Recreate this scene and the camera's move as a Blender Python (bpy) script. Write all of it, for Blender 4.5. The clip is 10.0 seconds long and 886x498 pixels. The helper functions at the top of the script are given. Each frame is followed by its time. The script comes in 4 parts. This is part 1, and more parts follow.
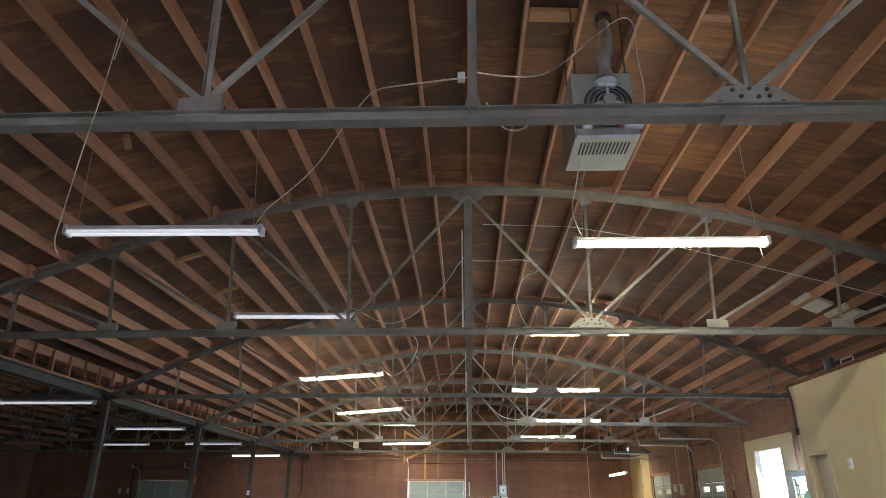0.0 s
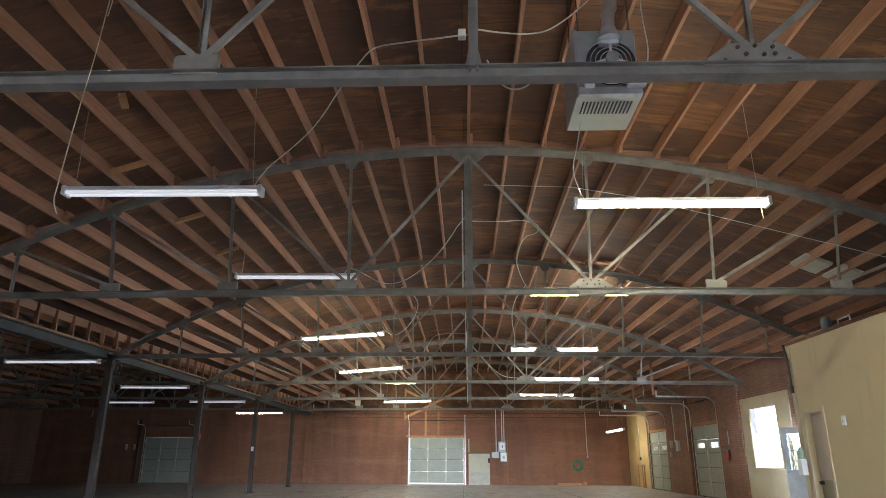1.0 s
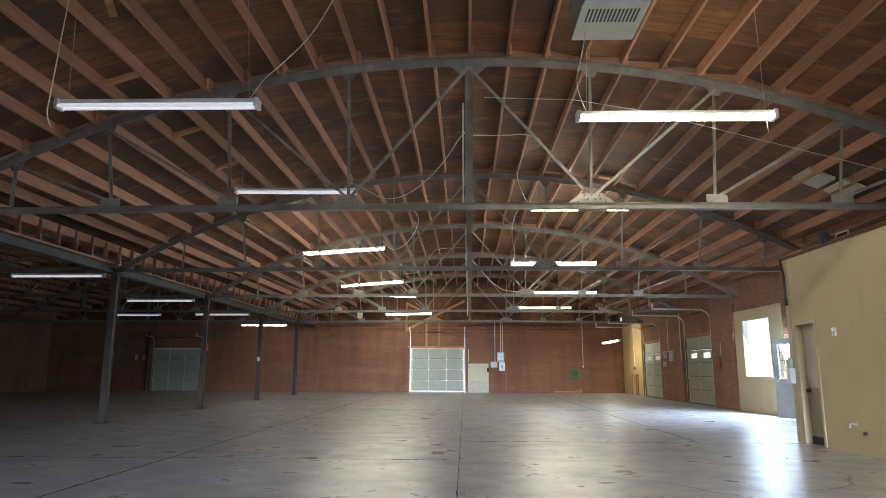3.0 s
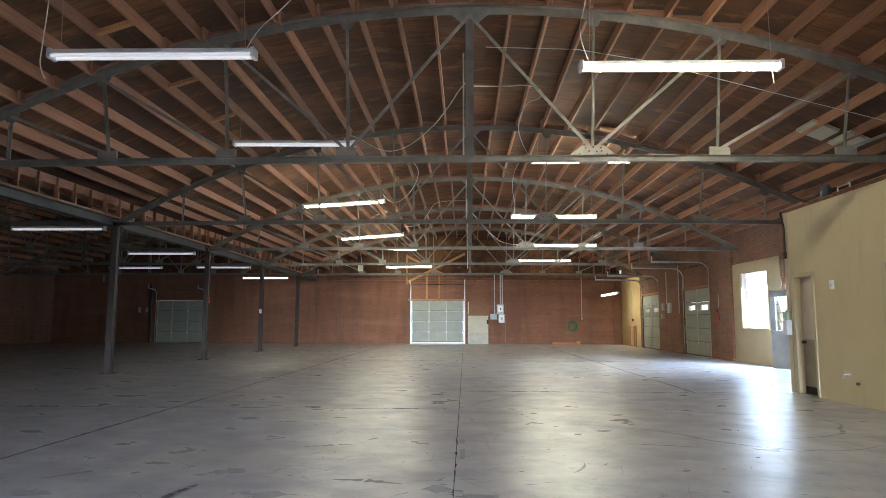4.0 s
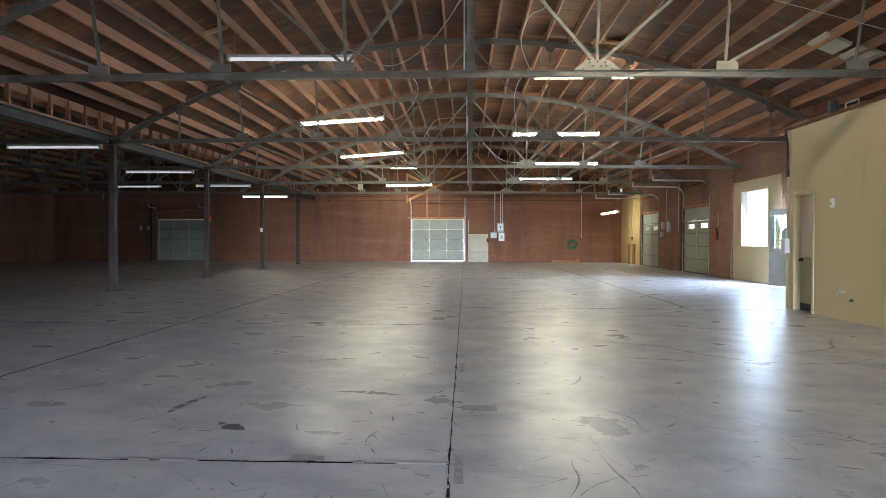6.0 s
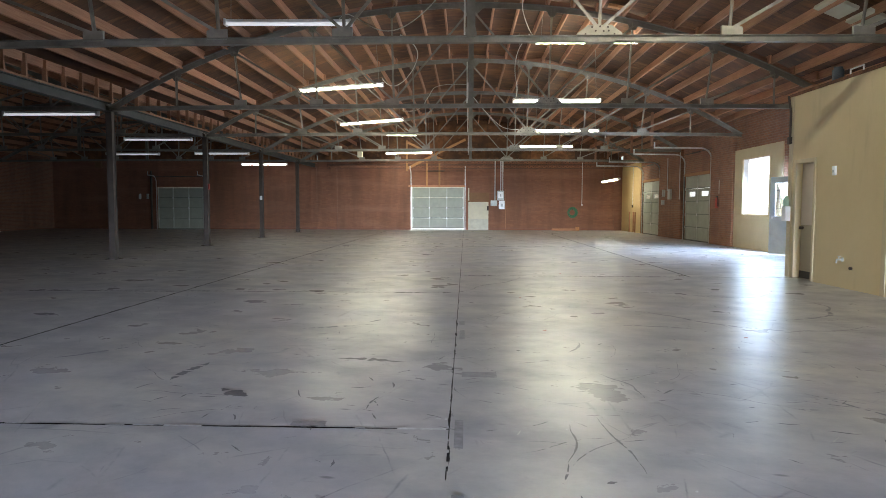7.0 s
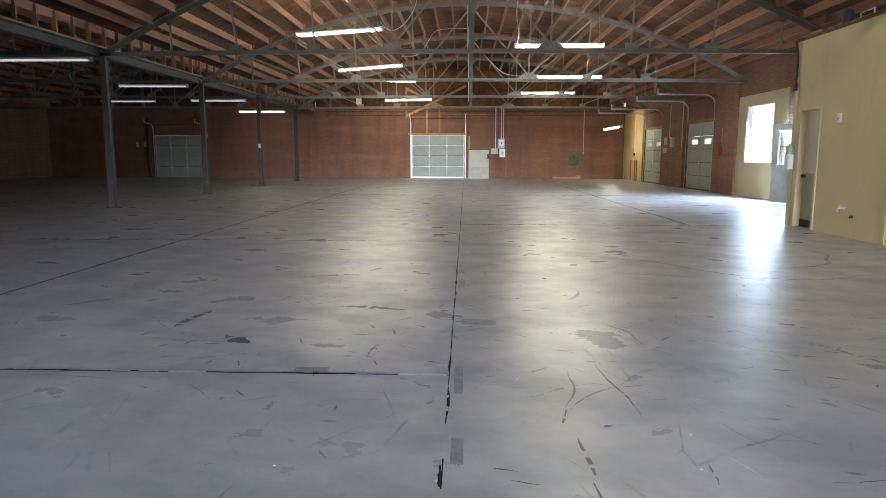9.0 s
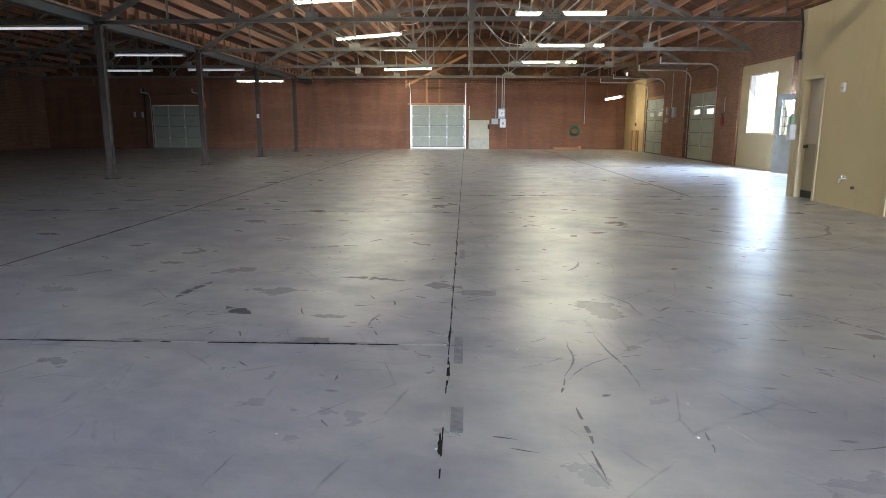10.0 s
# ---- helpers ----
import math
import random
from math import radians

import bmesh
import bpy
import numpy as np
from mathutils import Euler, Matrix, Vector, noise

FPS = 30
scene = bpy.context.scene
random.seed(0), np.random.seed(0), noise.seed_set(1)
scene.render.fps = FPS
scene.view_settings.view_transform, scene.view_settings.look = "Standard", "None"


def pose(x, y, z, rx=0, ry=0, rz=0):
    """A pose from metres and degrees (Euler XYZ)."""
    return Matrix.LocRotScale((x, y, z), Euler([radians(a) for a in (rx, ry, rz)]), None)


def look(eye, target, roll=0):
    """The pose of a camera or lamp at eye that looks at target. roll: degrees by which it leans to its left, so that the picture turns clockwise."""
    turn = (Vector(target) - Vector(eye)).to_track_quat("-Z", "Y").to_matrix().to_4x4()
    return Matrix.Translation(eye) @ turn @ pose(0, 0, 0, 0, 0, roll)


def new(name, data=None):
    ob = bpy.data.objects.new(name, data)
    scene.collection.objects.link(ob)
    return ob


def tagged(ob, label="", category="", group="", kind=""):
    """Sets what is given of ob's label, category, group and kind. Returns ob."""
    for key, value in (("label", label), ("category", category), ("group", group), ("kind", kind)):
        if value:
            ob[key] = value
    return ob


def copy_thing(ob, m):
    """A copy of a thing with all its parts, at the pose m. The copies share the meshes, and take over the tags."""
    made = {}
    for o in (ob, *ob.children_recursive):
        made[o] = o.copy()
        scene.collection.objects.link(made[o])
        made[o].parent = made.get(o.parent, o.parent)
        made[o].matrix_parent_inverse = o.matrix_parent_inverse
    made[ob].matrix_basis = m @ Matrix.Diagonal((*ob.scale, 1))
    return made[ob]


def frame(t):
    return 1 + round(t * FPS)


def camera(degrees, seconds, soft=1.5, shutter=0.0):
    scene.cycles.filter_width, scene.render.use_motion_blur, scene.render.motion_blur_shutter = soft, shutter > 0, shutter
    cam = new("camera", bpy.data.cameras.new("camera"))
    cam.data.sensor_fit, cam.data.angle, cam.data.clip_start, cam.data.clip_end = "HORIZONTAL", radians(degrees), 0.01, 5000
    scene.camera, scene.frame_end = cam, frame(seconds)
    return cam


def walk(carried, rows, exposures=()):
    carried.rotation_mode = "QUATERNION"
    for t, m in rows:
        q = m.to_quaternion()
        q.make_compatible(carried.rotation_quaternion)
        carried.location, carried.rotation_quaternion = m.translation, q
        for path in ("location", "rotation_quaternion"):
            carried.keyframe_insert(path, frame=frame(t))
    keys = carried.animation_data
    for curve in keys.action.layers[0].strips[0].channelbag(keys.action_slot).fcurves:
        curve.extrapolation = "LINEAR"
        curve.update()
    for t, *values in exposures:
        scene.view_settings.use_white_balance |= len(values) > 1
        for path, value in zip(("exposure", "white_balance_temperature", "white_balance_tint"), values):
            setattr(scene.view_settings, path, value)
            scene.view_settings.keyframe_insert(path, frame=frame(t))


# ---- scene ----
# ---- camera: on a tripod under the ridge, tilting down ----
cam = camera(68.57, 10.0, soft=0.8)
EYE_H = 1.25
TILT = [(0.0, 21.45), (0.5, 19.69), (1.0, 17.98), (1.5, 16.32), (2.0, 14.65), (2.5, 12.62), (4.0, 6.35), (4.5, 4.44), (5.0, 2.72), (5.5, 0.93),
        (7.0, -3.64), (7.5, -4.6), (8.0, -5.71), (8.5, -6.82), (9.0, -8.16), (9.5, -9.38), (10.0, -10.71)]
walk(cam, [(t, pose(0, 0, EYE_H, 90 + p, 0, 1.944) @ pose(0, 0, 0, 0, 0, 0.17 - 0.014 * (t - 5))) for t, p in TILT],
     exposures=[(0.0, 0.0), (10.0, 0.0)])

# ---- light ----
world = bpy.data.worlds.new("sky")
world.use_nodes = True
scene.world = world
sky = world.node_tree.nodes.new("ShaderNodeTexSky")
sky.sky_type, sky.sun_disc, sky.sun_elevation, sky.sun_rotation = "NISHITA", False, radians(65), radians(58)
world.node_tree.links.new(sky.outputs[0], world.node_tree.nodes["Background"].inputs[0])
world.node_tree.nodes["Background"].inputs[1].default_value = 0.15


def lamp(name, kind, m, energy, colour, **settings):
    data = bpy.data.lights.new(name, kind)
    data.energy, data.color = energy, colour
    for key, value in settings.items():
        if key == "angle":
            data.angle = value
        elif key == "spread":
            data.spread = value
        elif key == "size":
            data.shape, data.size, data.size_y = "RECTANGLE", value[0], value[1]
    ob = new(name, data)
    ob.matrix_world = m
    return ob


lamp("sun", "SUN", look((8, 5, 20), (0, 0, 0)), 4.5, (1.0, 0.95, 0.88), angle=radians(0.5))
DAY = (0.66, 0.80, 1.0)
SOUTH_GLOW, EAST_GLOW, WINDOW_GLOW = 4800, 1350, 220
lamp("daylight_south_doorway", "AREA", look((0.4, -16.1, 1.45), (0.0, -6, -2.15)), SOUTH_GLOW, DAY, size=(10.7, 2.8), spread=radians(46))
lamp("daylight_east_doorway", "AREA", look((8.87, 17.725, 1.06), (4, 17.725, -0.6)), EAST_GLOW, (0.56, 0.76, 1.0), size=(0.95, 2.08), spread=radians(150))
lamp("daylight_window", "AREA", look((8.875, 19.95, 1.925), (4, 19.95, 0.2)), WINDOW_GLOW, (0.56, 0.76, 1.0), size=(1.8, 1.71), spread=radians(150))
TUBE_GLOW = 82.0


# ---- materials ----
def material(name, build):
    mat = bpy.data.materials.new(name)
    mat.use_nodes = True
    build(Nodes(mat.node_tree))
    return mat


class Nodes:
    """Short hand for wiring a node material."""

    def __init__(self, tree):
        self.tree, self.bsdf = tree, tree.nodes["Principled BSDF"]

    def add(self, kind, inputs=None, **attrs):
        node = self.tree.nodes.new("ShaderNode" + kind)
        for key, value in attrs.items():
            setattr(node, key, value)
        for key, value in (inputs or {}).items():
            self.put(node.inputs[key], value)
        return node

    def put(self, socket, value):
        if isinstance(value, bpy.types.NodeSocket):
            self.tree.links.new(value, socket)
        else:
            socket.default_value = value

    def coords(self, scale=(1, 1, 1), which="Object", rot=(0, 0, 0)):
        if which == "World":
            src = self.add("NewGeometry").outputs["Position"]
        else:
            src = self.add("TexCoord").outputs[which]
        turned = self.add("Mapping", {"Vector": src, "Rotation": rot}).outputs[0]
        return self.add("Mapping", {"Vector": turned, "Scale": scale}).outputs[0]

    def noise(self, vector, scale, detail=6.0, rough=0.6, distort=0.0):
        return self.add("TexNoise", {"Vector": vector, "Scale": scale, "Detail": detail, "Roughness": rough, "Distortion": distort}).outputs["Fac"]

    def ramp(self, fac, stops):
        node = self.add("ValToRGB", {"Fac": fac})
        els = node.color_ramp.elements
        while len(els) < len(stops):
            els.new(0.5)
        for el, (at, c) in zip(els, stops):
            el.position, el.color = at, (*c, 1) if len(c) == 3 else c
        return node.outputs[0]

    def mix(self, fac, a, b, blend="MIX"):
        node = self.add("Mix", data_type="RGBA", blend_type=blend)
        for socket, value in ((node.inputs[0], fac), (node.inputs[6], a), (node.inputs[7], b)):
            if not isinstance(value, bpy.types.NodeSocket) and not isinstance(value, float):
                value = (*value, 1)
            self.put(socket, value)
        return node.outputs[2]

    def math(self, op, a, b=0.0):
        return self.add("Math", {0: a, 1: b}, operation=op).outputs[0]

    def bump(self, height, strength, distance):
        self.put(self.bsdf.inputs["Normal"], self.add("Bump", {"Height": height, "Strength": strength, "Distance": distance}).outputs[0])

    def set(self, **values):
        for key, value in values.items():
            if isinstance(value, tuple) and len(value) == 3:
                value = (*value, 1)
            self.put(self.bsdf.inputs[key.replace("_", " ")], value)


def grey(v):
    return (v, v, v)


def plain(name, colour, rough=0.6, metal=0.0, wear=0.25, scale=9.0):
    """Paint or metal with slight mottling and dirt."""
    def build(n):
        v = n.coords(which="World")
        a, b = n.noise(v, scale), n.noise(v, scale * 7)
        dark = tuple(c * (1 - wear) for c in colour)
        light = tuple(min(1, c * (1 + wear * 0.4)) for c in colour)
        c = n.mix(n.ramp(a, [(0.3, grey(0)), (0.7, grey(1))]), dark, light)
        c = n.mix(n.math("MULTIPLY", b, 0.35), c, tuple(x * (1 - wear) for x in colour))
        n.set(Base_Color=c, Metallic=metal, Roughness=n.math("ADD", n.math("MULTIPLY", b, 0.25), rough - 0.12))
        n.bump(b, 0.15, 0.002)
    return material(name, build)


def wood(name, light, dark, along=(1, 0, 0), rough=0.75):
    """Rough-sawn softwood, grain along one axis, each board its own tone."""
    def build(n):
        rnd = n.add("ObjectInfo").outputs["Random"]
        stretch = tuple(0.7 if a else 14.0 for a in along)
        v = n.coords(stretch, "World")
        grain = n.noise(v, 3.0, 8, 0.65, 0.4)
        big = n.noise(n.coords((0.6, 0.6, 0.6), "World"), 1.3, 4)
        c = n.mix(n.ramp(grain, [(0.3, grey(0)), (0.7, grey(1))]), dark, light)
        c = n.mix(n.math("MULTIPLY", big, 0.55), c, tuple(x * 0.55 for x in dark))
        hsv = n.add("HueSaturation", {"Color": c, "Value": n.math("ADD", n.math("MULTIPLY", rnd, 0.5), 0.75)})
        n.set(Base_Color=hsv.outputs[0], Roughness=rough)
        n.bump(grain, 0.25, 0.004)
    return material(name, build)


def concrete_build(n):
    v = n.coords(which="World")
    rnd = n.add("ObjectInfo").outputs["Random"]
    big = n.noise(v, 0.30, 4, 0.5)
    hue = n.noise(v, 0.6, 5, 0.55)
    mid = n.noise(v, 1.7, 7, 0.6)
    fine = n.noise(v, 28.0, 5, 0.7)
    # trowel sweeps and wheel traffic, soft edged
    sweep_a = n.noise(n.coords((0.6, 1.2, 1), "World", (0, 0, 0.25)), 1.6, 7, 0.66)
    sweep_b = n.noise(n.coords((1.2, 0.45, 1), "World", (0, 0, -0.4)), 1.5, 7, 0.66)
    c = n.mix(n.ramp(hue, [(0.36, grey(0)), (0.64, grey(1))]), (0.39, 0.365, 0.415), (0.51, 0.465, 0.395))
    c = n.mix(n.math("MULTIPLY", n.ramp(big, [(0.35, grey(0)), (0.65, grey(1))]), 0.45), c, (0.53, 0.52, 0.51))
    c = n.mix(n.math("MULTIPLY", n.ramp(mid, [(0.44, grey(0)), (0.66, grey(1))]), 0.6), c, (0.25, 0.238, 0.28))
    c = n.mix(n.math("MULTIPLY", n.ramp(sweep_a, [(0.45, grey(0)), (0.64, grey(1))]), 0.5), c, (0.225, 0.215, 0.25))
    c = n.mix(n.math("MULTIPLY", n.ramp(sweep_b, [(0.48, grey(0)), (0.72, grey(1))]), 0.4), c, (0.58, 0.57, 0.56))
    # thin scratches: the edges of long stretched cells, kept in a few areas only
    bent = n.add("Mix", {0: 0.05, 4: v, 5: n.add("TexNoise", {"Vector": v, "Scale": 3.0, "Detail": 4.0}).outputs["Color"]}, data_type="VECTOR").outputs[1]
    for k, (s, a) in enumerate((((0.5, 1.9, 1), 0.95), ((0.45, 1.7, 1), -0.7), ((0.25, 1.5, 1), 0.15), ((0.6, 1.8, 1), 2.0), ((0.3, 2.2, 1), 1.25))):
        turned = n.add("Mapping", {"Vector": bent, "Rotation": (0, 0, a), "Location": (3.1 * k, 1.7 * k, 0)}).outputs[0]
        edge = n.add("TexVoronoi", {"Vector": n.add("Mapping", {"Vector": turned, "Scale": s}).outputs[0], "Scale": 1.1}, feature="DISTANCE_TO_EDGE").outputs["Distance"]
        line = n.ramp(edge, [(0.0, grey(1)), (0.012, grey(0))])
        area = n.ramp(n.noise(n.add("Mapping", {"Vector": v, "Location": (7.3 * k, 3.1 * k, 0)}).outputs[0], 1.1, 5, 0.7), [(0.54, grey(0)), (0.66, grey(1))])
        c = n.mix(n.math("MULTIPLY", n.math("MULTIPLY", line, area), 0.85), c, (0.12, 0.115, 0.135))
    chips = n.add("TexVoronoi", {"Vector": n.coords((1.0, 2.6, 1), "World", (0, 0, 0.2)), "Scale": 1.3}).outputs["Distance"]
    c = n.mix(n.ramp(chips, [(0.025, grey(0.8)), (0.06, grey(0))]), c, (0.08, 0.075, 0.08))
    c = n.mix(n.math("MULTIPLY", fine, 0.35), c, (0.30, 0.29, 0.31))
    hsv = n.add("HueSaturation", {"Color": c, "Value": n.math("ADD", n.math("MULTIPLY", rnd, 0.10), 0.95)})
    r = n.math("ADD", n.math("MULTIPLY", n.ramp(mid, [(0.35, grey(0)), (0.65, grey(1))]), 0.14), 0.25)
    r = n.math("ADD", r, n.math("MULTIPLY", n.ramp(sweep_a, [(0.4, grey(0)), (0.7, grey(1))]), 0.07))
    n.set(Base_Color=hsv.outputs[0], Roughness=r)
    wave = n.noise(n.coords((0.9, 1.1, 1), "World"), 5.5, 5, 0.6)
    n.bump(n.math("ADD", wave, n.math("MULTIPLY", fine, 0.04)), 0.19, 0.02)


def brick_build(axis, mortar=(0.20, 0.145, 0.11, 1), wash=0.5, depth=0.7, joint=0.006):
    def build(n):
        v = n.add("NewGeometry").outputs["Position"]
        xyz = n.add("SeparateXYZ", {0: v})
        along = xyz.outputs["X" if axis == "x" else "Y"]
        uv = n.add("CombineXYZ", {0: along, 1: xyz.outputs["Z"], 2: 0.0}).outputs[0]
        br = n.add("TexBrick", {"Vector": uv, "Color1": (0.31, 0.128, 0.062, 1), "Color2": (0.20, 0.078, 0.04, 1), "Mortar": mortar,
                                "Scale": 1.0, "Mortar Size": joint, "Mortar Smooth": 0.3, "Brick Width": 0.21, "Row Height": 0.072})
        big = n.noise(v, 0.45, 6, 0.6, 0.4)
        streak = n.noise(n.add("Mapping", {"Vector": v, "Scale": (1.8, 1.8, 0.25)}).outputs[0], 1.0, 6, 0.6)
        c = n.mix(n.math("MULTIPLY", n.ramp(big, [(0.2, grey(0.4)), (0.7, grey(1))]), wash), br.outputs["Color"], (0.215, 0.095, 0.060))
        c = n.mix(n.ramp(streak, [(0.45, grey(0)), (0.75, grey(0.65))]), c, (0.12, 0.055, 0.035))
        band = n.noise(n.add("Mapping", {"Vector": v, "Scale": (0.25, 0.25, 1.6)}).outputs[0], 1.3, 6, 0.6)
        c = n.mix(n.ramp(band, [(0.5, grey(0)), (0.75, grey(0.35))]), c, (0.36, 0.19, 0.12))
        pale = n.noise(v, 2.2, 8, 0.7, 0.8)
        c = n.mix(n.ramp(pale, [(0.66, grey(0)), (0.8, grey(0.45))]), c, (0.36, 0.27, 0.21))
        n.set(Base_Color=c, Roughness=0.82)
        n.bump(n.math("SUBTRACT", n.math("MULTIPLY", pale, 0.3), br.outputs["Fac"]), depth, 0.01)
    return build


def deck_build(n):
    v = n.coords(which="World")
    xyz = n.add("SeparateXYZ", {0: v})
    uv = n.add("CombineXYZ", {0: xyz.outputs["X"], 1: xyz.outputs["Y"], 2: 0.0}).outputs[0]
    sheets = n.add("TexBrick", {"Vector": uv, "Color1": (0.27, 0.110, 0.037, 1), "Color2": (0.085, 0.032, 0.011, 1), "Mortar": (0.03, 0.02, 0.015, 1),
                                "Scale": 1.0, "Mortar Size": 0.004, "Brick Width": 2.44, "Row Height": 1.22})
    grain = n.noise(n.coords((0.5, 7.0, 1), "World"), 2.4, 8, 0.65, 0.8)
    big = n.noise(v, 0.9, 5, 0.6)
    c = n.mix(n.math("MULTIPLY", n.ramp(grain, [(0.42, grey(0)), (0.62, grey(1))]), 0.65), sheets.outputs["Color"], (0.055, 0.022, 0.010))
    c = n.mix(n.math("MULTIPLY", n.ramp(big, [(0.42, grey(0)), (0.62, grey(1))]), 0.7), c, (0.050, 0.021, 0.011))
    worn = n.noise(n.coords((0.8, 2.0, 1), "World", (0, 0, 0.1)), 1.7, 6, 0.65)
    c = n.mix(n.math("MULTIPLY", n.ramp(worn, [(0.55, grey(0)), (0.68, grey(1))]), 0.6), c, (0.30, 0.135, 0.050))
    knots = n.add("TexVoronoi", {"Vector": n.coords((1, 1.6, 1), "World"), "Scale": 1.6}).outputs["Distance"]
    c = n.mix(n.ramp(knots, [(0.03, grey(0.8)), (0.08, grey(0))]), c, (0.03, 0.013, 0.008))
    n.set(Base_Color=c, Roughness=0.8)
    n.bump(grain, 0.2, 0.004)


def plaster_build(colour, dark):
    def build(n):
        v = n.coords(which="World")
        big, fine = n.noise(v, 0.8, 6, 0.6, 0.3), n.noise(v, 40, 4, 0.6)
        c = n.mix(n.ramp(big, [(0.3, grey(0)), (0.75, grey(1))]), dark, colour)
        smear = n.noise(n.coords((4, 4, 0.7), "World"), 0.9, 6, 0.65)
        c = n.mix(n.ramp(smear, [(0.58, grey(0)), (0.8, grey(0.35))]), c, tuple(x * 0.6 for x in dark))
        n.set(Base_Color=c, Roughness=0.62)
        n.bump(fine, 0.12, 0.003)
    return build


def glow_build(colour, strength):
    def build(n):
        n.set(Base_Color=(0.8, 0.8, 0.8), Emission_Color=colour, Emission_Strength=strength, Roughness=0.3)
    return build


def glass_build(n):
    n.set(Base_Color=(0.95, 0.97, 0.97), Roughness=0.03, Transmission_Weight=1.0, IOR=1.45)


CONCRETE = material("polished_concrete", concrete_build)
BRICK_X = material("washed_brick", brick_build("x", (0.19, 0.095, 0.055, 1), 0.75, 0.3))
BRICK_Y = material("bare_brick", brick_build("y", (0.25, 0.175, 0.125, 1), 0.25, 1.0, 0.011))
BRICK_HEAD = material("bright_brick_course", brick_build("x", (0.07, 0.04, 0.03, 1), 0.05, 1.0, 0.02))
DECK = material("plywood_deck", deck_build)
JOIST = wood("rough_joist", (0.56, 0.28, 0.155), (0.33, 0.142, 0.075), (0, 1, 0))
FIR = wood("new_fir", (0.56, 0.29, 0.12), (0.40, 0.18, 0.07), (0, 0, 1))
NAILER = wood("chord_nailer", (0.38, 0.19, 0.11), (0.22, 0.10, 0.06), (1, 0, 0))
STEEL = plain("grey_painted_steel", (0.195, 0.172, 0.145), 0.6, 0.0, 0.35, 5)
# Paler than STEEL: light falling on the webs is put in the colour
WEBSTEEL_LIT = plain("web_steel_lit_tone", (0.27, 0.24, 0.20), 0.6, 0.0, 0.35, 5)
COLUMN = plain("dark_painted_steel", (0.060, 0.042, 0.033), 0.7, 0.0, 0.4, 6)
GIRDER = plain("dark_grey_girder_paint", (0.068, 0.066, 0.058), 0.7, 0.0, 0.35, 4)
GALV = plain("galvanised_metal", (0.68, 0.69, 0.70), 0.38, 0.7, 0.25, 12)
WHITE = plain("white_enamel", (0.84, 0.84, 0.86), 0.35, 0.0, 0.10, 9)
CABLE = plain("white_cable", (0.60, 0.56, 0.50), 0.5, 0.0, 0.15, 20)
TWINE = plain("pale_twine", (0.55, 0.45, 0.30), 0.8, 0.0, 0.2, 30)
WIRE = plain("thin_wire", (0.34, 0.31, 0.28), 0.5, 0.0, 0.2, 30)
DOORPAINT = plain("grey_green_door_enamel", (0.34, 0.35, 0.29), 0.5, 0.0, 0.15, 3)
SEAM = plain("dark_door_seam", (0.16, 0.17, 0.15), 0.6, 0.0, 0.3, 4)
STILE = plain("pale_door_stile", (0.46, 0.48, 0.42), 0.45, 0.2, 0.15, 4)
OFFICE = material("cream_painted_wall", plaster_build((0.70, 0.57, 0.35), (0.62, 0.50, 0.30)))
OFFICE_TRIM = plain("cream_trim_paint", (0.62, 0.52, 0.34), 0.5, 0.0, 0.12, 4)
TAN = material("tan_plaster", plaster_build((0.56, 0.46, 0.28), (0.46, 0.36, 0.21)))
# Yellow holds the corner lamp's light as well as the plaster's own colour
CORNER_YELLOW = material("corner_yellow_lit_plaster", plaster_build((0.58, 0.42, 0.20), (0.46, 0.32, 0.15)))
TUBE_ON = material("lit_tube", glow_build((1.0, 0.99, 0.76, 1), TUBE_GLOW))
# Nearest lit lamp, made stronger than the rest to brighten the deck round it
TUBE_BOOSTED = material("boosted_lit_tube", glow_build((1.0, 0.99, 0.76, 1), 105.0))
# Side-bay lamp, its strength turned down to keep that bay dark
TUBE_LOW = material("turned_down_tube", glow_build((1.0, 0.96, 0.80, 1), 16.0))
SKYGLOW = material("bright_sky_haze", glow_build((0.92, 0.96, 1.0, 1), 1.7))
# Tubes that are off; a faint emission is added so they read white
TUBE_OFF_GLOW = material("off_tube_added_glow", glow_build((0.93, 0.94, 1.0, 1), 0.55))
GLASS = material("clear_glass", glass_build)
FRAME = plain("dark_door_frame", (0.10, 0.10, 0.09), 0.6, 0.0, 0.2)
BLACK = plain("black_rubber", (0.02, 0.02, 0.022), 0.6, 0.0, 0.3)
RED = plain("red_paint", (0.36, 0.035, 0.02), 0.4, 0.0, 0.2)
GREEN = plain("green_hose", (0.03, 0.16, 0.07), 0.45, 0.0, 0.25)
PALEGREEN = plain("pale_green_plastic", (0.36, 0.48, 0.33), 0.4, 0.0, 0.1)
# Exit door's blue and brightness come from sky light put in its colour
SKYLIT_DOOR = plain("exit_door_sky_tint", (0.68, 0.74, 0.80), 0.5, 0.0, 0.2, 3)
PANELGREY = plain("light_grey_box", (0.48, 0.50, 0.50), 0.45, 0.2, 0.12)
CREAMBOARD = plain("cream_board", (0.60, 0.55, 0.42), 0.6, 0.0, 0.12, 3)
PALEBOARD = plain("pale_scuffed_board", (0.52, 0.50, 0.42), 0.6, 0.0, 0.2, 4)
BROWNBOARD = plain("brown_board", (0.22, 0.11, 0.05), 0.7, 0.0, 0.2, 3)
HEATER = plain("heater_enamel", (0.40, 0.41, 0.39), 0.4, 0.3, 0.15, 8)
# Near-black that puts the shade of fan opening and louver slots in colour
HEATER_SHADE = plain("heater_recess_shade", (0.03, 0.03, 0.033), 0.5, 0.2, 0.2)
